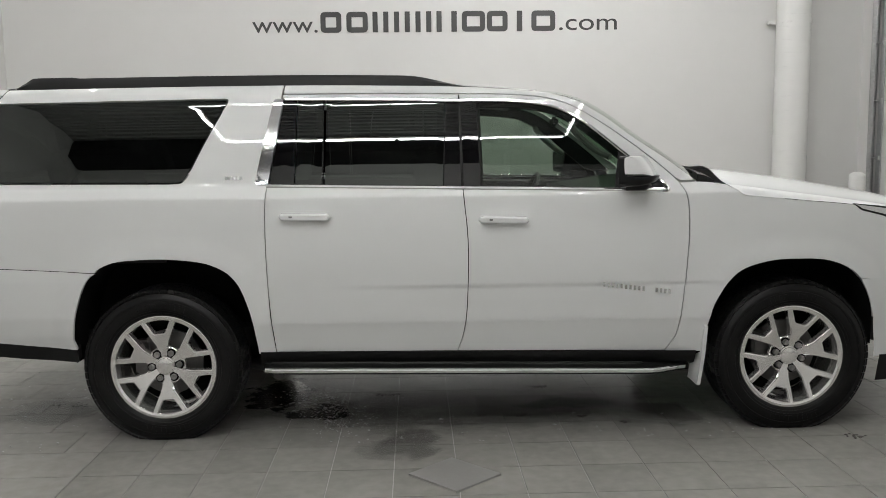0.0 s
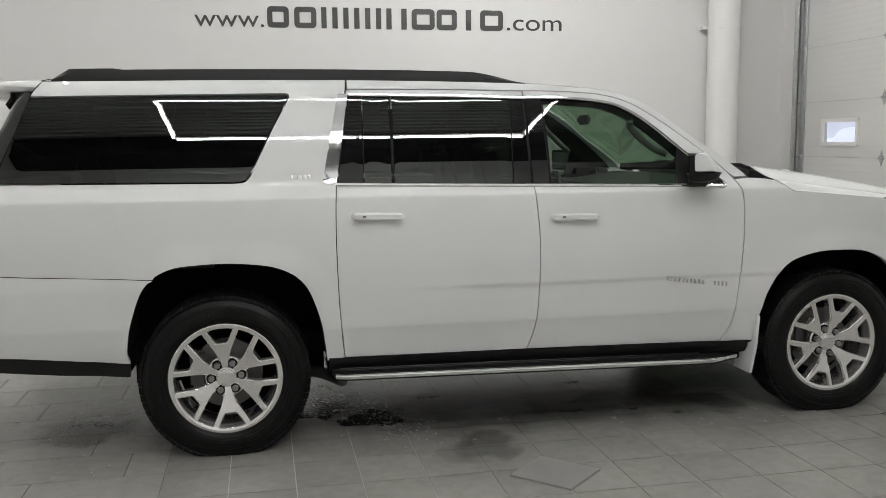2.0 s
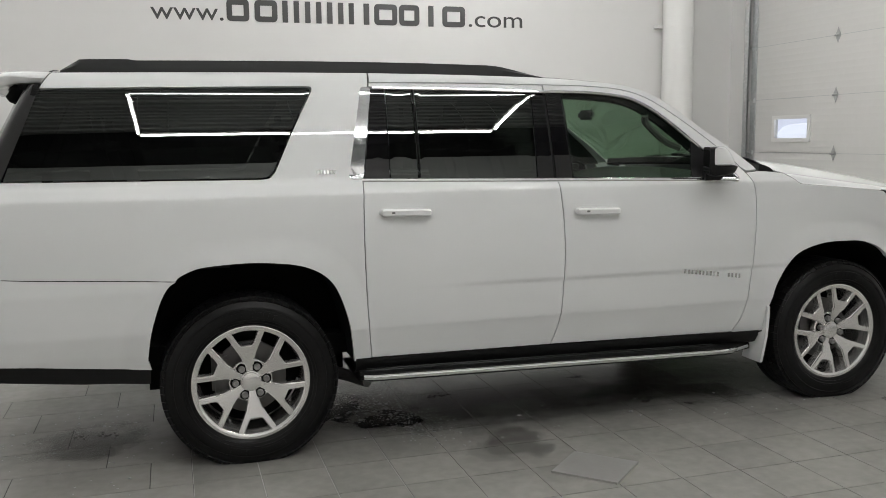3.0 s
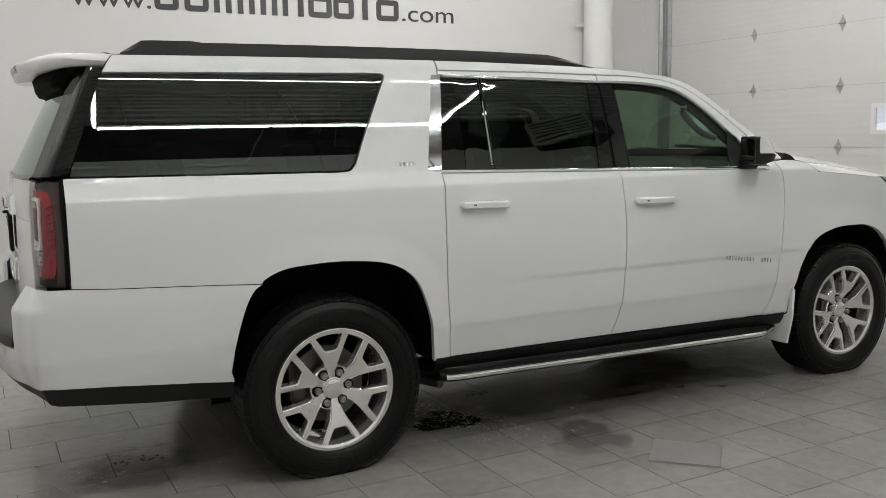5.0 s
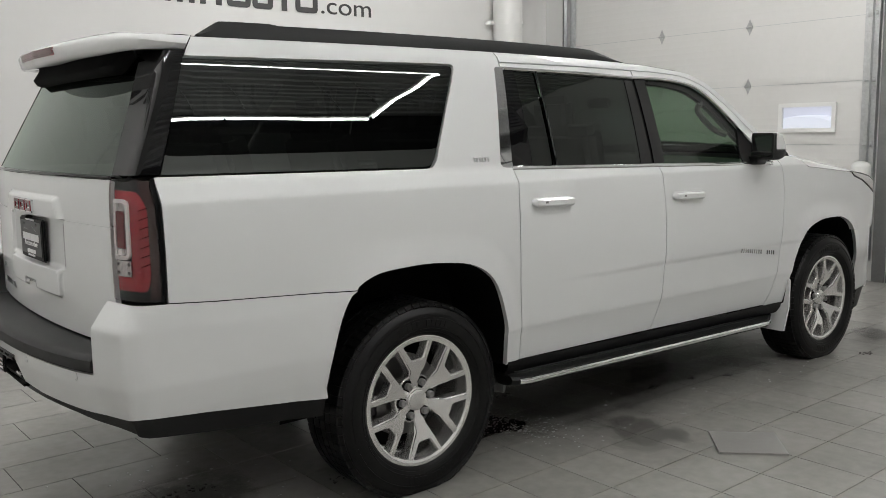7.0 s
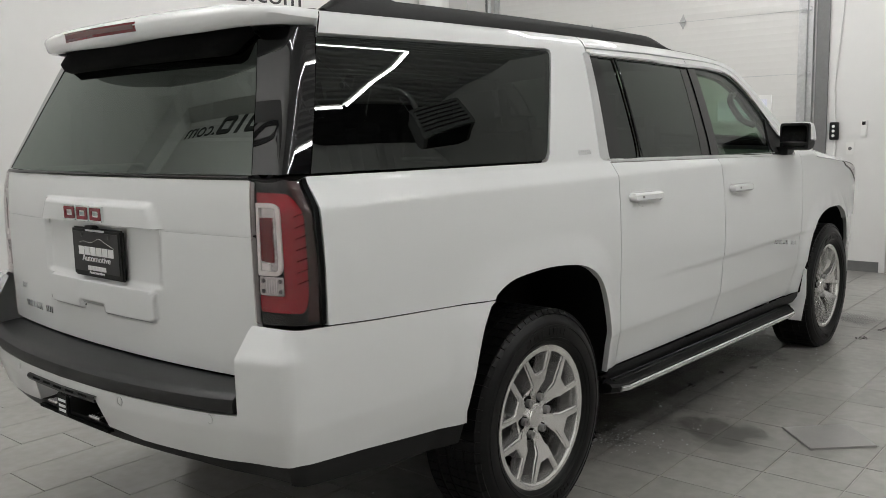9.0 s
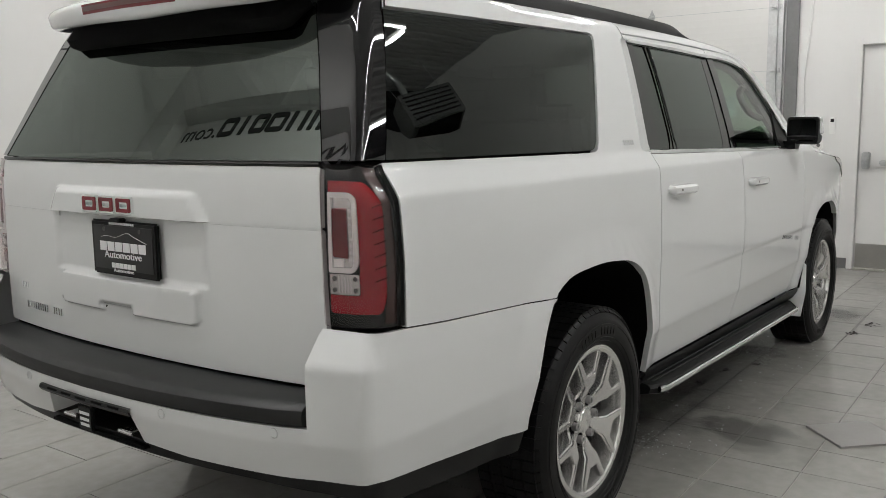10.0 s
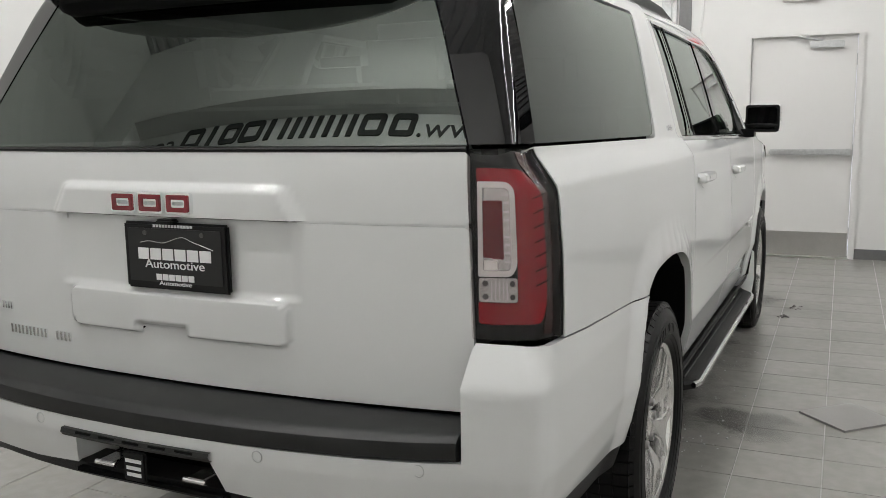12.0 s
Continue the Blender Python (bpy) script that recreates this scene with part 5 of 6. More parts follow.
def bump(u, z):
    x, y = float(np.interp(u, _bs, _bp[:, 0])), float(np.interp(u, _bs, _bp[:, 1]))
    e = 0.03
    dx = np.interp(u + e, _bs, _bp[:, 0]) - np.interp(u - e, _bs, _bp[:, 0]); dy = np.interp(u + e, _bs, _bp[:, 1]) - np.interp(u - e, _bs, _bp[:, 1])
    n = np.array((dy, -dx)); n /= max(1e-9, np.linalg.norm(n))
    if n[1] > 0:
        n = -n
    k = smooth01((-1.075 - x) / 0.07)
    t = BTUCK_S(z) * (1 - k) + BTUCK(z) * k
    arch = 0.016 * (1 - smooth01(math.sqrt(float(((ARCH_PTS - (x, z)) ** 2).sum(1).min())) / 0.13)) if x > -0.8 else 0
    return (x - n[0] * t, y - n[1] * t - arch, z)


U = lambda y: float(np.interp(y, _bp[_bp[:, 0] < -1.14][:, 1], _bs[_bp[:, 0] < -1.14]))
UX = lambda x: float(np.interp(-x, -_bp[_bp[:, 0] > -1.12][:, 0], _bs[_bp[:, 0] > -1.12]))
END = float(_bs[-1])
ar = [p for p in ARCH_R if p[0] < -0.2 and p[1] < 0.889]
bo = [(UX(-0.402), 0.487)] + [(UX(p[0]), p[1]) for p in ar if p[1] > 0.52] + [(UX(x), z - 0.001) for x, z in seam_b[::-1]] + [(U(-0.812), 0.944), (U(-0.805), 0.93), (U(-0.785), 0.86), (U(-0.785), 0.696), (END, 0.704), (END, 0.668), (U(-0.205), 0.660), (U(-0.232), 0.575), (U(-0.40), 0.560), (U(-0.75), 0.552), (UX(-1.10), 0.552), (UX(-0.88), 0.535), (UX(-0.6), 0.505)]
bm = B()
for f in (bump, flip(bump)):
    panel(bm, bo, f, 0.02, 0.024, 0, (0, 0, 0.7), lines=BUMPER_LINES)
bumper = part("rear_bumper", bm, PAINT, car, "white rear bumper with black step pad")
va = [(UX(-0.405), 0.484), (UX(-0.6), 0.501), (UX(-0.88), 0.531), (UX(-1.10), 0.548), (U(-0.75), 0.548), (U(-0.40), 0.556), (U(-0.236), 0.572), (END, 0.575), (END, 0.535), (U(-0.6), 0.52), (U(-0.85), 0.495), (UX(-1.05), 0.470), (UX(-0.7), 0.432), (UX(-0.41), 0.412)]
bm = B()
for f in (bump, flip(bump)):
    panel(bm, va, f, 0.06, 0.05, -0.008, (0, 0, 0.7))
part("valance", bm, BLACK, bumper, "black lower bumper valance")
# step pad
bm = B(); rows = []
for y in np.linspace(-0.775, 0.775, 61):
    u = U(-abs(y)); xo, yo, _ = bump(u, 0.70)
    xi = rear_x(y, 0.79) - 0.012
    e = smooth01((0.775 - abs(y)) / 0.012)
    zi = 0.767 - 0.010 * (1 - e)
    rows.append([(xi + 0.05, y, 0.68), (xi + 0.02, y, zi), (xi - 0.006, y, zi), (xo + 0.034, y, 0.758), (xo + 0.012, y, 0.753), (xo - 0.001, y, 0.742), (xo - 0.005, y, 0.722), (xo - 0.001, y, 0.703), (xo + 0.02, y, 0.694)])
vs = loft(bm, rows)
bm.faces.new(vs[0]); bm.faces.new(vs[-1])
bmesh.ops.recalc_face_normals(bm, faces=bm.faces)
part("step_pad", bm, STEP_BLACK, bumper, "black textured bumper step pad")
for yy in (-0.70, -0.335, 0.335, 0.70):
    p = Vector(bump(U(-abs(yy)), 0.68)); p.y = yy
    part("parking_sensor", tube(B(), [p + Vector((-0.001, 0.013 * math.cos(a), 0.013 * math.sin(a))) for a in np.linspace(0, math.tau, 21)], 0.0012, 6), STEEL, bumper)
# hitch recess
bm = B(); box(bm, (-1.17, 0, 0.615), (0.02, 0.50, 0.16)); box(bm, (-1.235, 0, 0.672), (0.15, 0.47, 0.012)); box(bm, (-1.23, 0, 0.558), (0.14, 0.46, 0.01))
hitch = part("hitch_recess", bm, SHADOW_BLACK, bumper, "black hitch recess in the bumper")
bm = B(); rows = []
for y in np.linspace(-0.215, 0.245, 15):
    x = bump(U(-abs(y)), 0.66)[0]
    rows.append([(x + 0.02, y, 0.676), (x - 0.010, y, 0.674), (x - 0.014, y, 0.664), (x - 0.008, y, 0.654), (x + 0.02, y, 0.652)])
loft(bm, rows)
part("hitch_lip", bm, STEP_BLACK, hitch)
for k in range(5):
    y = 0.165 - k * 0.078
    part("lip_slot", box(B(), (bump(U(-abs(y)), 0.66)[0] - 0.0105, y, 0.6695), (0.006, 0.05, 0.0055)), SHADOW_BLACK, hitch)
for sg in (1, -1):
    bm = B(); rows = []
    for z, y in ((0.658, 0.207), (0.577, 0.234)):
        x = bump(U(-y), z)[0]
        rows.append([(x + 0.004, sg * (y + 0.004), z), (x + 0.035, sg * (y - 0.012), z), (x + 0.10, sg * (y - 0.040), z)])
    loft(bm, rows)
    part("recess_cheek", bm, PAINT, hitch, "white side of the hitch recess")
for yy in (0.14, -0.14):
    bm = B(); box(bm, (-1.25, yy, 0.585), (0.09, 0.05, 0.010), bev=0.003)
    cyl(bm, (-1.29, yy - 0.03, 0.582), (-1.29, yy + 0.035, 0.582), 0.007, 10)
    part("tow_loop", bm, LAMP_SILVER, hitch, "bare steel chain loop")
part("hitch_cover", box(B(), (-1.315, 0.02, 0.603), (0.012, 0.07, 0.075), bev=0.004), BLACK, hitch, "black hitch cover with white print")
for zz, L in ((0.618, 0.05), (0.600, 0.045), (0.584, 0.045)):
    part("print_bar", box(B(), (-1.3218, 0.02, zz), (0.001, L, 0.009)), PLATE_WHITE, hitch)

# mirrors, handles, running boards, flaps
for s in (1, -1):
    m = Matrix.Diagonal((1, s, 1, 1))
    def shell(prof, y0, y1, ends, n=13):
        """A rounded body across the mirror: prof gives (ahead, z) from its rear edge."""
        bm = B(); rows = []
        for y in np.linspace(y0, y1, n):
            e = min(abs(y - y0), abs(y1 - y)); k = ends + (1 - ends) * math.sqrt(max(0, 1 - (1 - min(1, e / 0.05)) ** 2))
            xr = 2.388 + 0.44 * (y + 1.11); zm = sum(q[1] for q in prof) / len(prof)
            rows.append([(xr + q[0] * k, s * y, zm + (q[1] - zm) * (0.4 + 0.6 * k)) for q in prof])
        vs = loft(bm, rows, True); bm.faces.new(vs[0]); bm.faces.new(vs[-1])
        bmesh.ops.recalc_face_normals(bm, faces=bm.faces)
        return bm
    mir = part("door_mirror", shell(spl([(0.034, 1.358), (0.030, 1.40), (0.030, 1.443), (0.036, 1.456), (0.065, 1.461), (0.100, 1.452), (0.140, 1.402), (0.160, 1.358)], 4), -1.122, -0.930, 0.72), PAINT, car, "white door mirror with black base", 45)
    bm = shell(spl([(-0.002, 1.318), (-0.004, 1.36), (0.16, 1.36), (0.17, 1.345), (0.15, 1.322), (0.08, 1.306), (0.02, 1.306)], 3), -1.115, -0.935, 0.6)
    part("mirror_base", bm, BLACK, mir, "", 45)
    part("mirror_foot", shell([(0.0, 1.278), (0.0, 1.325), (0.11, 1.325), (0.125, 1.30), (0.10, 1.278)], -0.985, -0.880, 0.8), BLACK, mir, "", 40)
    bezel = lambda o, y0, y1, z0, z1: [(2.388 + 0.44 * (y + 1.11) - o, s * y, z) for y, z in rounded([(y0, z0), (y1, z0), (y1, z1), (y0, z1)], 0.02)]
    for nm, mt, y0, y1, z0, z1, o1 in (("mirror_bezel", BLACK, -1.1195, -0.934, 1.315, 1.4575, 0.006), ("mirror_glass", MIRROR, -1.106, -0.946, 1.326, 1.444, 0.0085)):
        bm = B(); lo, hi = bezel(-0.036 if nm == "mirror_bezel" else -0.004, y0, y1, z0, z1), bezel(o1, y0, y1, z0, z1)
        vs = loft(bm, [lo, hi], True); bm.faces.new(vs[1])
        bmesh.ops.recalc_face_normals(bm, faces=bm.faces)
        part(nm, bm, mt, mir)
    for d, x0, x1, z in ((doors_r, 0.668, 0.932, 1.168), (doors_f, 1.690, 1.950, 1.140)):
        door = d[0] if s > 0 else d[1]
        bm = B(); rows = []
        for x in np.linspace(x0, x1, 22):
            e = min(x - x0, x1 - x); k = math.sqrt(max(0, 1 - (1 - min(1, e / 0.03)) ** 2))
            zz = z - 0.02 * (x - x0)
            w = W(x, zz); hh = 0.005 + 0.0155 * k; o = 0.006 + 0.030 * k
            rows.append([(x, -s * (w - 0.002), zz + hh), (x, -s * (w + o * 0.7), zz + hh * 0.95), (x, -s * (w + o), zz + hh * 0.5), (x, -s * (w + o), zz - hh * 0.5), (x, -s * (w + o * 0.6), zz - hh), (x, -s * (w - 0.002), zz - hh * 0.9)])
        loft(bm, rows)
        bmesh.ops.recalc_face_normals(bm, faces=bm.faces)
        part("handle", bm, PAINT, door, "white pull handle")
        f = side if s > 0 else flip(side)
        xc = (x0 + x1) / 2 + 0.015
        part("handle_cup", panel(B(), [(xc + 0.075 * math.cos(a), z - 0.024 + 0.024 * math.sin(a)) for a in np.linspace(0, math.tau, 18)[:-1]], f, 0.003, 0.05, 0.0012), PAINT, door)
        part("touch_pad", panel(B(), [(x0 + 0.055, z - 0.004), (x0 + 0.072, z - 0.004), (x0 + 0.072, z + 0.006), (x0 + 0.055, z + 0.006)], lambda a, b: (a, -s * (W(a, b) + 0.0355), b), 0.002, 0.05, 0.001), BASE, door)
    # sill and step
    bm = B(); rows = []
    for x in np.linspace(0.545, 2.84, 30):
        za = 0.446 - 0.0125 * (x - 0.6)
        rows.append([(x, -s * 0.935, za + 0.01), (x, -s * 0.932, za - 0.02), (x, -s * 0.905, za - 0.06), (x, -s * 0.84, za - 0.085), (x, -s * 0.5, za - 0.09)])
    loft(bm, rows)
    part("sill", bm, BLACK, car, "black sill cladding")
    bm = B(); rows = []
    N = 44
    for i, x in enumerate(np.linspace(0.560, 2.815, N)):
        e0, e1 = smooth01((x - 0.54) / 0.05), smooth01((2.83 - x) / 0.25)
        yo = 0.86 + 0.135 * (0.45 + 0.55 * e0) * (0.25 + 0.75 * e1)
        za = 0.385 - 0.0165 * (x - 0.56)
        rows.append([(x, -s * 0.83, za - 0.01), (x, -s * 0.84, za + 0.006), (x, -s * (yo - 0.05), za + 0.008), (x, -s * (yo - 0.012), za + 0.002), (x, -s * yo, za - 0.012), (x, -s * (yo - 0.008), za - 0.034), (x, -s * (yo - 0.05), za - 0.046), (x, -s * 0.85, za - 0.045)])
    vs = loft(bm, rows, True)
    bm.faces.new(vs[0]); bm.faces.new(vs[-1])
    bmesh.ops.recalc_face_normals(bm, faces=bm.faces)
    board = part("running_board", bm, BLACK, car, "black running board with a chrome edge")
    for k in range(4):
        bm = tube(B(), [(x, -s * (0.860 + 0.0245 * k), (0.395 if k < 3 else 0.3915) - 0.0165 * (x - 0.56)) for x in np.linspace(0.60, 2.56, 14)], 0.0085, 8, (1.0, 0.55))
        bmesh.ops.holes_fill(bm, edges=[e for e in bm.edges if len(e.link_faces) == 1])
        part("tread_rib", bm, STEP_BLACK, board)
    pts = []
    for x in np.linspace(0.575, 2.79, 44):
        e0, e1 = smooth01((x - 0.54) / 0.05), smooth01((2.83 - x) / 0.25)
        pts.append((x, -s * (0.86 + 0.135 * (0.45 + 0.55 * e0) * (0.25 + 0.75 * e1)), 0.372 - 0.0165 * (x - 0.56)))
    bm = tube(B(), pts, 0.013, 10, (0.8, 1.0))
    bmesh.ops.holes_fill(bm, edges=[e for e in bm.edges if len(e.link_faces) == 1])
    part("chrome_edge", bm, CHROME, board, "bright chrome edge strip")
    for x in (0.75, 1.7, 2.6):
        part("board_bracket", box(B(), (x, -s * 0.80, 0.36), (0.05, 0.14, 0.03)), SHADOW_BLACK, board)
    bm = B(); extrude_poly(bm, [(0.79, 0.245), (0.955, 0.245), (0.975, 0.40), (0.968, 0.56), (0.955, 0.57), (0.94, 0.42), (0.80, 0.36)], lambda a, b, t: Vector((2.842 + t + 0.10 * (b - 0.245), -s * a, b)), 0.0, 0.02, 0.004)
    part("mud_flap", bm, PAINT, car, "white moulded mud flap")
    # front corner: bumper side, head lamp
    bm = B(); rows = []
    for z in np.linspace(0.375, 0.80, 9):
        xe = float(np.interp(z, [0.43, 0.58, 0.72, 0.80], [3.80, 3.785, 3.745, 3.70])); zw = max(z, 0.55)
        rows.append([(x, -s * y, z) for x, y in spl([(xe, W(xe, zw)), (3.90, W(3.90, zw)), (4.02, W(4.02, zw) - 0.004), (4.14, 0.845), (4.24, 0.74), (4.30, 0.52), (4.335, 0.0)], 5)])
    loft(bm, rows); 
    part("front_bumper", bm, PAINT, car, "white front bumper")
    bm = B(); rows = []
    for z in np.linspace(0.235, 0.385, 4):
        k = (0.385 - z) * 0.25
        rows.append([(x, -s * (y - k), z) for x, y in spl([(3.83, 0.925), (3.96, 0.90), (4.09, 0.845), (4.20, 0.735), (4.27, 0.52), (4.30, 0.0)], 5)])
    loft(bm, rows)
    part("front_valance", bm, BLACK, car, "black front air dam")
    bm = B(); rows = []
    for z in np.linspace(0.79, 1.12, 8):
        k = 0.03 * (z - 0.79)
        rows.append([(x - k, -s * (y - k), z) for x, y in spl([(4.055, 0.868), (4.13, 0.825), (4.22, 0.70), (4.27, 0.5), (4.30, 0.0)], 5)])
    loft(bm, rows)
    part("grille", bm, GLOSS_BLACK, car, "dark grille and head lamp band")
    lampo = [(3.645, 1.196), (3.806, 1.180), (3.95, 1.155), (4.05, 1.122), (4.06, 1.03), (3.95, 1.075), (3.806, 1.130), (3.694, 1.158)]
    hl = part("head_lamp", panel(B(), lampo, side if s > 0 else flip(side), 0.03, 0.03, 0.002), GLOSS_BLACK, car, "wedge-shaped head lamp with a dark rim")
    part("lens", panel(B(), inset(lampo, 0.010), side if s > 0 else flip(side), 0.006, 0.03, 0.005), LAMP_SILVER, hl, "clear silvery lens")

# wheels
def wheel_profile(bm, prof, n, m):
    rows = [[m @ Vector((r * math.cos(k * math.tau / n), y, r * math.sin(k * math.tau / n))) for k in range(n)] for r, y in prof]
    loft(bm, rows, True)
R_T, HUB_Z = 0.411, 0.388


def settle(bm):
    """Flatten the tyre where it stands on the floor."""
    for v in bm.verts:
        d = -v.co.z - HUB_Z + 0.001
        if d > -0.03:
            v.co.y *= 1 + 0.35 * max(0.0, d + 0.03)
        if d > 0:
            v.co.z += d
    return bm


# outer face of the wheel looks to negative y
bm = B(); I = Matrix()
wheel_profile(bm, [(0.262, 0.10), (0.268, 0.12), (0.33, 0.135), (0.375, 0.125), (0.400, 0.105), (R_T - 0.003, 0.08), (R_T - 0.003, -0.085), (0.401, -0.106), (0.387, -0.122), (0.369, -0.129), (0.366, -0.1315), (0.362, -0.1320), (0.340, -0.136), (0.318, -0.136), (0.300, -0.131), (0.286, -0.123), (0.280, -0.118), (0.274, -0.110), (0.268, -0.10)], 96, I)
for rr, yy in ((0.352, -0.1342), (0.306, -0.1335), (0.292, -0.127)):
    wheel_profile(bm, [(rr - 0.0015, yy + 0.001), (rr, yy - 0.0018), (rr + 0.0015, yy + 0.001)], 96, I)
for base in (1.2, 4.4):
    for q in range(11):
        a = base + 0.075 * q
        if q == 5:
            continue
        box(bm, (0, 0, 0), (0.026, 0.003, 0.016), pose(0, 0, 0, 0, -math.degrees(a), 0) @ pose(0.329, -0.1365, 0))
settle(bm)
TYRE = mesh_of("tyre", bm, RUBBER, 40)
bm = B()
for k in range(66):
    a = k * math.tau / 66
    mm = pose(0, 0, 0, 0, -math.degrees(a), 0)
    for yy, rr, sz, tw in ((-0.0875, R_T - 0.0035, (0.0085, 0.046, 0.0345), 0.0), (-0.1125, R_T - 0.0135, (0.0075, 0.020, 0.0335), 0.0), (-0.045, R_T - 0.003, (0.0075, 0.034, 0.034), 0.12), (-0.005, R_T - 0.003, (0.0075, 0.034, 0.034), -0.12), (0.035, R_T - 0.003, (0.0075, 0.034, 0.034), 0.12), (0.09, R_T - 0.0035, (0.0085, 0.046, 0.0345), 0)):
        box(bm, (0, 0, 0), sz, mm @ pose(rr, yy, 0, math.degrees(tw), 0, -40 if yy == -0.1125 else 0))
settle(bm)
TREAD = mesh_of("tread_blocks", bm, RUBBER, 20)
bm = B()
wheel_profile(bm, [(0.252, 0.11), (0.246, 0.0), (0.240, -0.06), (0.246, -0.085), (0.262, -0.098), (0.2745, -0.104), (0.2765, -0.110), (0.2745, -0.1155), (0.268, -0.1168), (0.256, -0.1145), (0.250, -0.110), (0.246, -0.095), (0.246, -0.06)], 96, I)
# six Y spokes
Yh = [(0.036, 0.020), (0.072, 0.021), (0.108, 0.030), (0.134, 0.0375), (0.2533, 0.0993), (0.2620, 0.0731), (0.184, 0.031), (0.178, 0.024)]
Yp = [(u, -v) for u, v in Yh] + Yh[::-1]
dish = lambda r: -0.1135 + 0.036 * (1 - smooth01((r - 0.05) / 0.14))
def spoke_pt(u, v, h):
    r = math.hypot(u, v)
    return Vector((u, dish(r) if h > 0.5 else dish(r) + 0.050, v))
sb = B(); extrude_poly(sb, Yp, spoke_pt, 0.0, 1.0, 0.006)
SPOKE = mesh_of("spoke", sb, ALLOY, 28)
wheel_profile(bm, [(0.034, -0.02), (0.098, -0.02), (0.105, -0.045), (0.102, -0.066), (0.096, -0.071), (0.072, -0.072), (0.052, -0.075), (0.048, -0.084), (0.0425, -0.085)], 48, I)
RIM = mesh_of("wheel", bm, ALLOY, 28)
bm = B(); wheel_profile(bm, [(0.001, -0.0915), (0.034, -0.0908), (0.0405, -0.0890), (0.0430, -0.085), (0.0430, -0.06)], 32, I)
for k, (u, w) in enumerate(((-0.0145, 0.009), (0.0, 0.010), (0.0145, 0.009))):
    box(bm, (u, -0.0915, 0.0), (w, 0.002, 0.012), pose(0, 0, 0, 0, 0, 0))
CAP = mesh_of("centre_cap", bm, ALLOY, 30)
bm = B()
wheel_profile(bm, [(0.175, 0.03), (0.175, 0.01), (0.06, 0.008), (0.06, 0.03)], 48, I)
DISC_M = mesh_of("brake_disc", bm, DISC, 30)
bm = B(); box(bm, (-0.14, 0.012, 0.03), (0.075, 0.075, 0.19), bev=0.014)
CALIPER = mesh_of("brake_caliper", bm, DISC, 30)
bm = B(); wheel_profile(bm, [(0.0150, -0.050), (0.0150, -0.088), (0.0130, -0.0925), (0.0070, -0.0925), (0.0060, -0.089), (0.0005, -0.089)], 18, I)
NUT = mesh_of("lug_nut", bm, material("lug_nut_steel", (0.30, 0.295, 0.29), 0.32, 0.8, grain=(60, 0.2)), 30)
bm = B(); wheel_profile(bm, [(0.0245, -0.050), (0.0245, -0.0755), (0.0225, -0.0765), (0.0200, -0.0755), (0.0150, -0.0745)], 20, I)
POCKET = mesh_of("nut_pocket", bm, SHADOW_BLACK, 30)
bm = B(); wheel_profile(bm, [(0.238, 0.09), (0.238, 0.085), (0.0, 0.085)], 32, I)
BACK_PLATE = mesh_of("back_plate", bm, SHADOW_BLACK, 30)
YW = -0.835
for s in (1, -1):
    for cx, ang in ((0.040, 95), (3.345, 75)):
        w = new("wheel", RIM); w.parent = car
        w.matrix_basis = (Matrix.Translation((cx, YW, HUB_Z)) if s > 0 else Matrix.Translation((cx, -YW, HUB_Z)) @ pose(0, 0, 0, 0, 0, 180)) @ pose(0, 0, 0, 0, -ang, 0)
        tagged(w, "bright machined alloy wheel with six split spokes")
        for nm, me, lb in (("tyre", TYRE, "black all-season tyre"), ("tread", TREAD, ""), ("centre_cap", CAP, ""), ("brake_disc", DISC_M, ""), ("brake_caliper", CALIPER, ""), ("back_plate", BACK_PLATE, "")):
            o = tagged(new(nm, me), lb); o.parent = w
            if nm in ("brake_caliper", "tyre", "tread"):
                o.matrix_basis = pose(0, 0, 0, 0, ang, 0)
        for k in range(6):
            o = new("lug_nut", NUT); o.parent = w
            a = radians(30 + 60 * k); o.location = (0.0725 * math.cos(a), 0, 0.0725 * math.sin(a))
            o = new("nut_pocket", POCKET); o.parent = w; o.location = (0.0725 * math.cos(a), 0, 0.0725 * math.sin(a))
            o = new("spoke", SPOKE); o.parent = w; o.matrix_basis = pose(0, 0, 0, 0, -60 * k, 0)
# axle and exhaust underneath
part("axle", cyl(B(), (0, -0.7, 0.40), (0, 0.7, 0.40), 0.055, 16), SHADOW_BLACK, car)
part("exhaust_pipe", tube(B(), spl([(0.30, -0.55, 0.33), (0.50, -0.66, 0.32), (0.62, -0.83, 0.31)]), 0.032, 14), DISC, car, "bare steel exhaust tail pipe")

# cabin
bm = B(); box(bm, (0.9, 0, 0.72), (3.6, 1.08, 0.06))
part("cabin_floor", bm, CABIN, car)
bm = B(); rows = []
for x in np.linspace(2.28, 2.72, 6):
    rows.append([(x, y, 1.30 - 0.06 * (2.72 - x) / 0.44 + 0.02 * math.cos(y * 2.2)) for y in np.linspace(-0.85, 0.85, 12)])
loft(bm, rows); box(bm, (2.32, 0, 1.05), (0.16, 1.66, 0.36), bev=0.04)
part("dashboard", bm, CABIN, car, "black dashboard")
bm = B()
ringp = [Vector((2.10 + 0.07 * math.sin(a), 0.40 + 0.19 * math.cos(a), 1.14 + 0.178 * math.sin(a))) for a in np.linspace(0, math.tau, 33)]
tube(bm, ringp, 0.015, 8); box(bm, (2.11, 0.40, 1.14), (0.05, 0.16, 0.11), bev=0.02); cyl(bm, (2.12, 0.40, 1.14), (2.3, 0.40, 1.10), 0.035, 12)
part("steering_wheel", bm, CABIN, car, "black steering wheel")


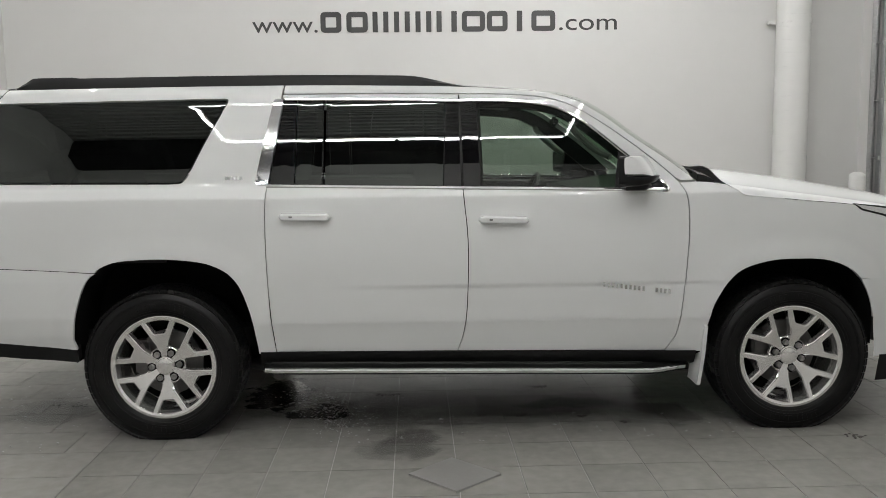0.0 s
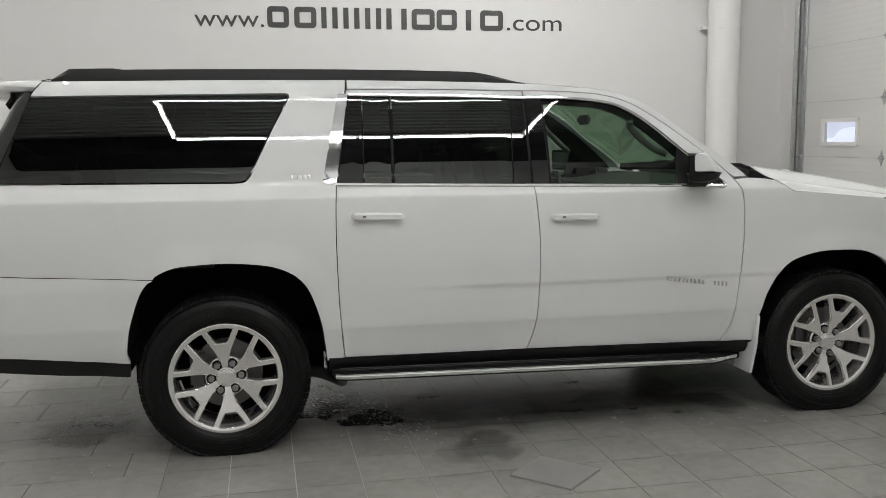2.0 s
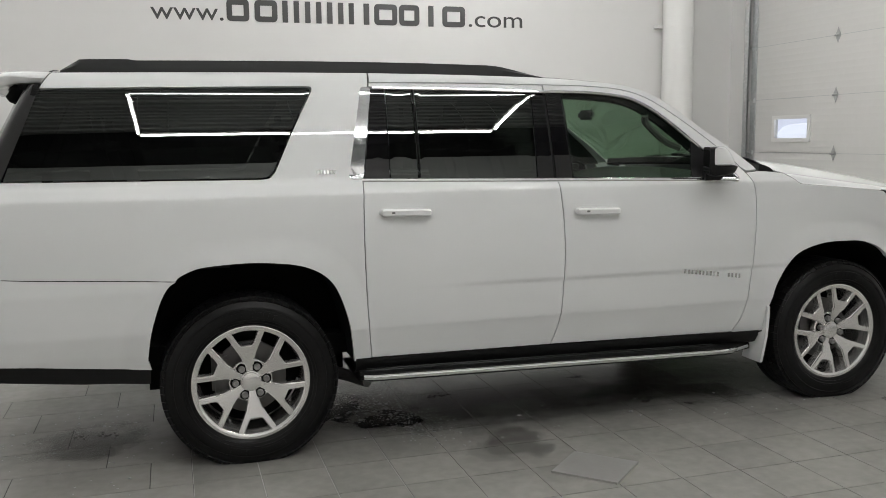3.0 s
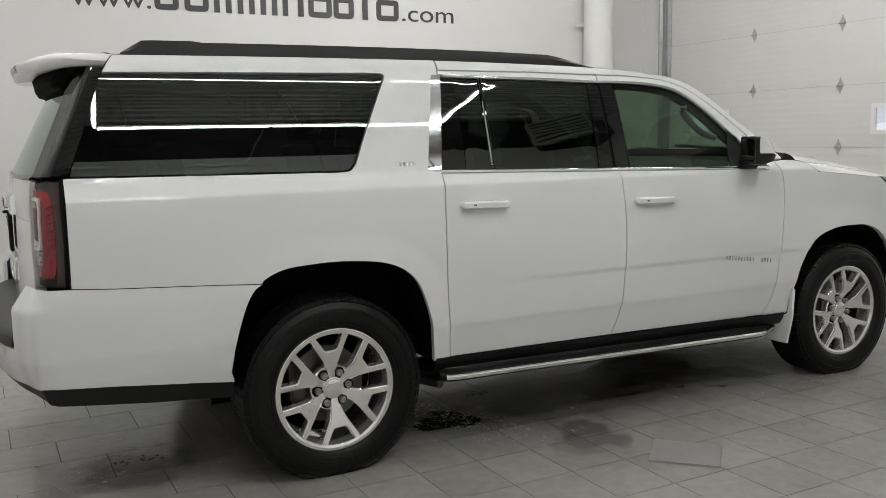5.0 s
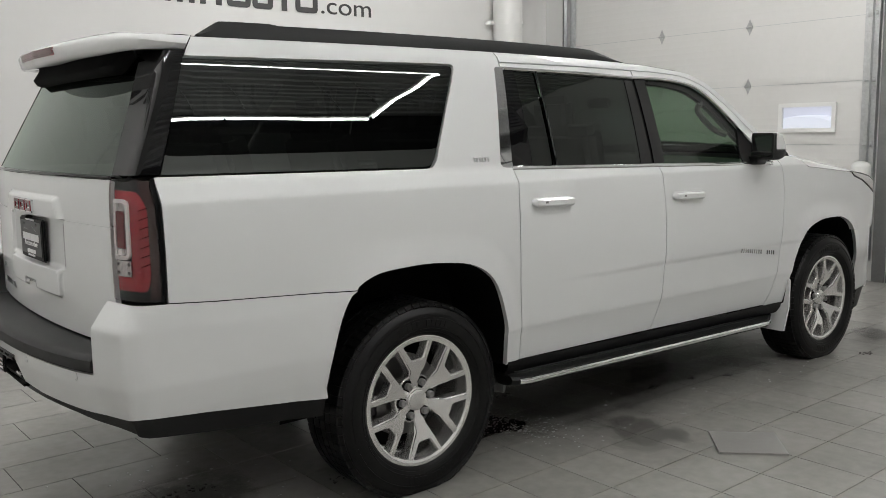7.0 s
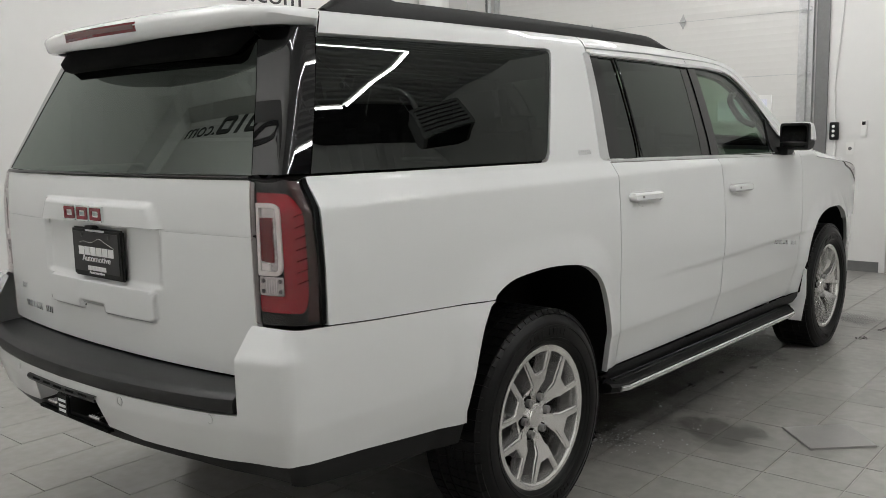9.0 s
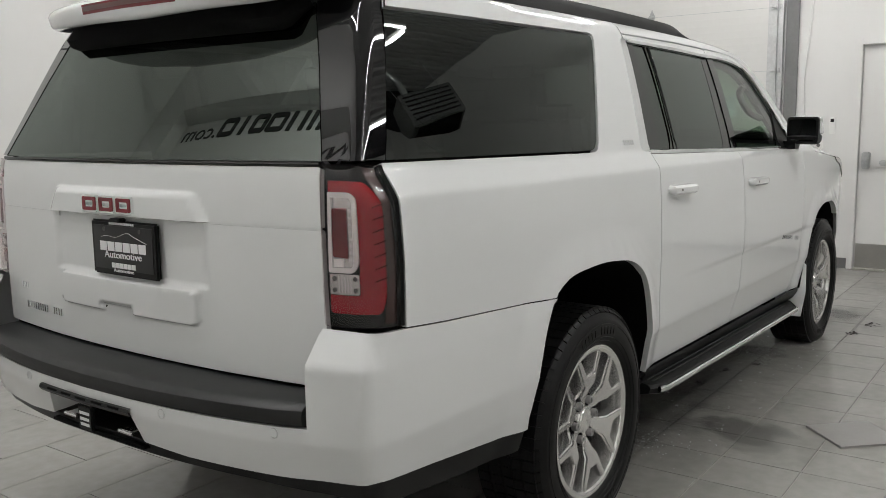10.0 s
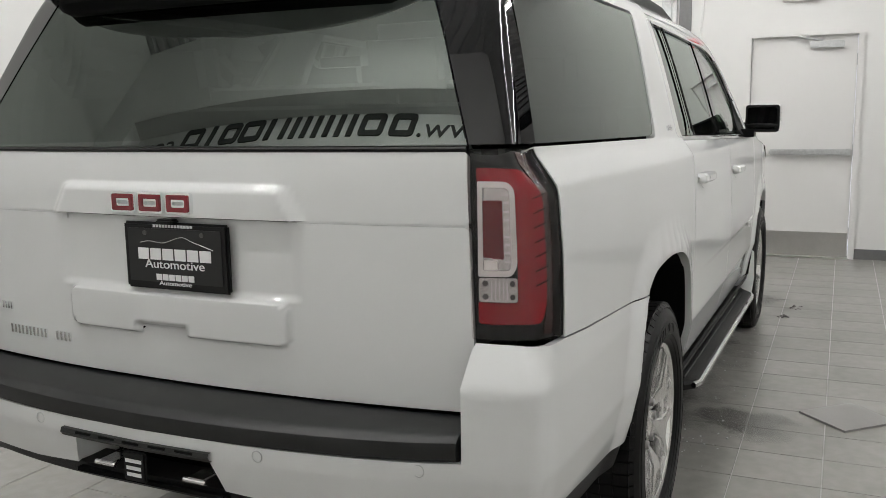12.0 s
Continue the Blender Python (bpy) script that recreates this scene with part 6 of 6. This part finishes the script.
def seat(cx, cy, w, nm="seat", grey=CABIN):
    bm = B()
    box(bm, (cx + 0.02, cy, 0.93), (0.52, w, 0.17), bev=0.05)
    box(bm, (0, 0, 0), (0.15, w, 0.60), Matrix.Translation((cx - 0.28, cy, 1.22)) @ pose(0, 0, 0, 0, -14, 0), bev=0.05)
    heads = [cy] if w < 0.7 else [cy - 0.4, cy + 0.4]
    for hy in heads:
        box(bm, (0, 0, 0), (0.10, 0.27, 0.19), Matrix.Translation((cx - 0.385, hy, 1.575)) @ pose(0, 0, 0, 0, -10, 0), bev=0.04)
        cyl(bm, (cx - 0.37, hy - 0.06, 1.4), (cx - 0.37, hy - 0.06, 1.56), 0.007, 8); cyl(bm, (cx - 0.37, hy + 0.06, 1.4), (cx - 0.37, hy + 0.06, 1.56), 0.007, 8)
    part(nm, bm, grey, car, "black leather seat")


for cy in (-0.43, 0.43):
    seat(1.75, cy, 0.54)
    seat(0.75, cy, 0.56)
seat(-0.25, 0.0, 1.25, "bench_seat")
bm = B(); rows = []
for x in np.linspace(-0.75, 2.0, 14):
    ze = roof_edge_z(x) - 0.055
    rows.append([(x, 0.70 * t, ze + 0.03 * (1 - t * t)) for t in np.linspace(-1, 1, 9)])
loft(bm, rows)
part("headliner", bm, CABIN_GREY, car)
for s in (1, -1):
    part("grab_handle", tube(B(), spl([(2.20, -s * 0.765, 1.63), (2.225, -s * 0.735, 1.585), (2.33, -s * 0.755, 1.49), (2.40, -s * 0.805, 1.45)]), 0.018, 8), CABIN_GREY, car)
    bm = B(); panel(bm, [(p[0], p[1]) for p in GAP3 if 1.32 < p[1]] + [(2.62, 1.33)] + [(p[0] - 0.02, p[1] - 0.03) for p in INNER if p[1] > 1.36][::-1], (lambda a, b: (a, -s * (W(a, b) - 0.045), b)), 0.02, 0.06)
    part("pillar_lining", bm, CABIN, car)
    bm = B(); rows = []
    for x in np.linspace(0.6, 2.6, 12):
        rows.append([(x, -s * (W(x, 1.28) - 0.05), belt(x) - 0.02), (x, -s * (W(x, 1.28) - 0.12), belt(x) - 0.03), (x, -s * (W(x, 1.1) - 0.14), 0.95), (x, -s * (W(x, 1.1) - 0.14), 0.75)])
    loft(bm, rows)
    part("door_lining", bm, CABIN, car)
part("rear_view_mirror", box(B(), (2.22, 0.0, 1.655), (0.03, 0.20, 0.06), bev=0.015), CABIN, car)

# ---- on the floor ----
h = thing("loose_tile", extrude_poly(B(), [(1.515, -1.351), (1.305, -1.548), (1.520, -1.770), (1.735, -1.575)], lambda a, b, t: Vector((a, b, t)), -0.003, 0.010, 0.001), LOOSE_TILE, "loose square light grey floor tile lying askew", "tile")

# the last, widest film also darkens the floor in the car's shade
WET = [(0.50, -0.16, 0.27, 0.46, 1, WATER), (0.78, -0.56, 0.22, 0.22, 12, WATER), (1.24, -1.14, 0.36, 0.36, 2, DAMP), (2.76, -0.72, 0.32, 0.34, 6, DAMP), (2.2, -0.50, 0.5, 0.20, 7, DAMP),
       (4.2, -0.95, 0.35, 0.3, 9, DAMP), (-0.72, -0.40, 0.5, 0.42, 10, DAMP), (1.75, -0.28, 1.75, 0.85, 15, WET_SHADE)]
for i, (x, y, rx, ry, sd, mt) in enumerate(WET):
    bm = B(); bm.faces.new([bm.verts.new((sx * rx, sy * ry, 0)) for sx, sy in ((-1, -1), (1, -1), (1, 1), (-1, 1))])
    wet = thing("puddle", bm, mt, "thin wet patch of melt water on the tiles" if mt is WATER else "faint damp stain drying on the tiles, the broad one deepens shade", "puddle", Matrix.Translation((x, y, 0.0006 + 0.0008 * i)))
rnd = random.Random(5)
bm = B()
for i in range(760):
    if i < 500:
        u = rnd.random(); x, y = 0.70 + 0.25 * u + rnd.gauss(0, 0.09), -0.15 - 0.62 * u + rnd.gauss(0, 0.10)
    elif i < 600:
        x, y = rnd.gauss(-0.75, 0.25), rnd.gauss(-0.45, 0.3)
    else:
        x, y = rnd.uniform(0.6, 3.4), rnd.uniform(-1.1, -0.5)
    r = rnd.uniform(0.0022, 0.006) * (2.0 if rnd.random() < 0.06 else 1)
    bmesh.ops.create_icosphere(bm, subdivisions=1, radius=r, matrix=Matrix.Translation((x, y, r * 0.2)) @ Matrix.Diagonal((1.3, 1.0, 0.5, 1)))
# slush and grit, made pale so the crumbs also read as wet glints
thing("slush_crumbs", bm, material("slush_and_glints", (0.48, 0.48, 0.47), 0.15, grain=(90, 0.4)), "scattered bits of melting dirty slush and grit", "slush", kind="stuff")
for x, y, r, sd in ((1.173, -0.223, 0.05, 1), (2.104, -0.118, 0.05, 2), (1.942, -0.691, 0.03, 8), (2.27, -0.732, 0.03, 9), (2.495, -0.845, 0.03, 10), (-0.72, -0.32, 0.08, 3), (-0.15, -0.62, 0.06, 4), (3.62, -1.16, 0.04, 6), (3.95, -1.22, 0.05, 7)):
    rr = random.Random(sd); bm = B()
    for k in range(22):
        q = rr.uniform(0.002, 0.008)
        bmesh.ops.create_icosphere(bm, subdivisions=1, radius=q, matrix=Matrix.Translation((x + rr.gauss(0, r * 0.7), y + rr.gauss(0, r * 0.4), q * 0.3)) @ pose(0, 0, 0, 0, 0, rr.uniform(0, 180)) @ Matrix.Diagonal((rr.uniform(1, 2.4), 1.0, 0.6, 1)))
    thing("mud_clump", bm, MUD, "small clump of dark road mud on the tiles", "mud", kind="stuff")

# floor tiles: a square grid, and behind the rear axle long tiles in thirds; separate near the camera's way, joined elsewhere
floor_ob = bpy.data.objects["floor"]
PX_, PY_ = 0.2985, 0.3275
TX0, TY0 = 1.236, -0.812
XS, LONG = TX0 - 5 * PX_, 0.603
# the bed makes the joints of the long tiles darker
part("grout_bed", box(B(), ((LEFT + XS) / 2 - 0.05, (NEAR + BACK) / 2, -0.0045), (XS - LEFT + 0.1, BACK - NEAR, 0.003)), DARK_JOINT, floor_ob, "dark tile joints")
J = 0.00225
bm = B(); box(bm, (0, 0, -0.003), (PX_ - 2 * J, PY_ - 2 * J, 0.006))
TILE_M = mesh_of("tile", bm, TILE, 20)
bm = B(); box(bm, (0, 0, -0.003), (LONG - 2 * J, PY_ - 2 * J, 0.006))
LONG_M = mesh_of("tile", bm, PLANK, 20)
far = []
count = 0
for j in range(-27, 18):
    y = TY0 + (j + 0.5) * PY_
    if not NEAR < y < BACK + 0.2:
        continue
    spans = [(TX0 + i * PX_, TX0 + (i + 1) * PX_) for i in range(-5, 19)]
    x = -0.643 - LONG / 3 * j
    x -= LONG * math.ceil((x - XS) / LONG)
    spans.append((x, XS))
    while x > LEFT - 0.1:
        spans.append((x - LONG, x)); x -= LONG
    for x0, x1 in spans:
        if x1 - x0 < 0.02 or not (LEFT < x1 and x0 < RIGHT):
            continue
        xm, L = (x0 + x1) / 2, x1 - x0
        me = TILE_M if abs(L - PX_) < 1e-6 else LONG_M if abs(L - LONG) < 1e-6 else None
        close = (-1.9 < xm < 4.6 and -2.35 < y < -0.15) or (-1.9 < xm < XS and -0.2 < y < 1.6)
        if me and close and count < 300:
            o = new("tile", me); o.parent = floor_ob; o.location = (xm, y, -0.0001 * ((round(xm * 40) * 7 + j * 3) % 5)); count += 1
        else:
            far.append((x0 + J, x1 - J, y))
for nm, mat_, group in (("far_tiles", TILE, [q for q in far if q[1] > XS]), ("far_tiles", PLANK, [q for q in far if q[1] <= XS])):
    vv, ff = [], []
    for x0, x1, y in group:
        b = PY_ / 2 - J
        n = len(vv)
        vv += [(x0, y - b, 0), (x1, y - b, 0), (x1, y + b, 0), (x0, y + b, 0), (x0, y - b, -0.005), (x1, y - b, -0.005), (x1, y + b, -0.005), (x0, y + b, -0.005)]
        ff += [(n, n + 1, n + 2, n + 3), (n, n + 4, n + 5, n + 1), (n + 1, n + 5, n + 6, n + 2), (n + 2, n + 6, n + 7, n + 3), (n + 3, n + 7, n + 4, n)]
    me = bpy.data.meshes.new(nm); me.from_pydata(vv, [], ff); me.materials.append(mat_)
    o = new(nm, me); o.parent = floor_ob
    tagged(o, "grey porcelain floor tiles", kind="stuff")
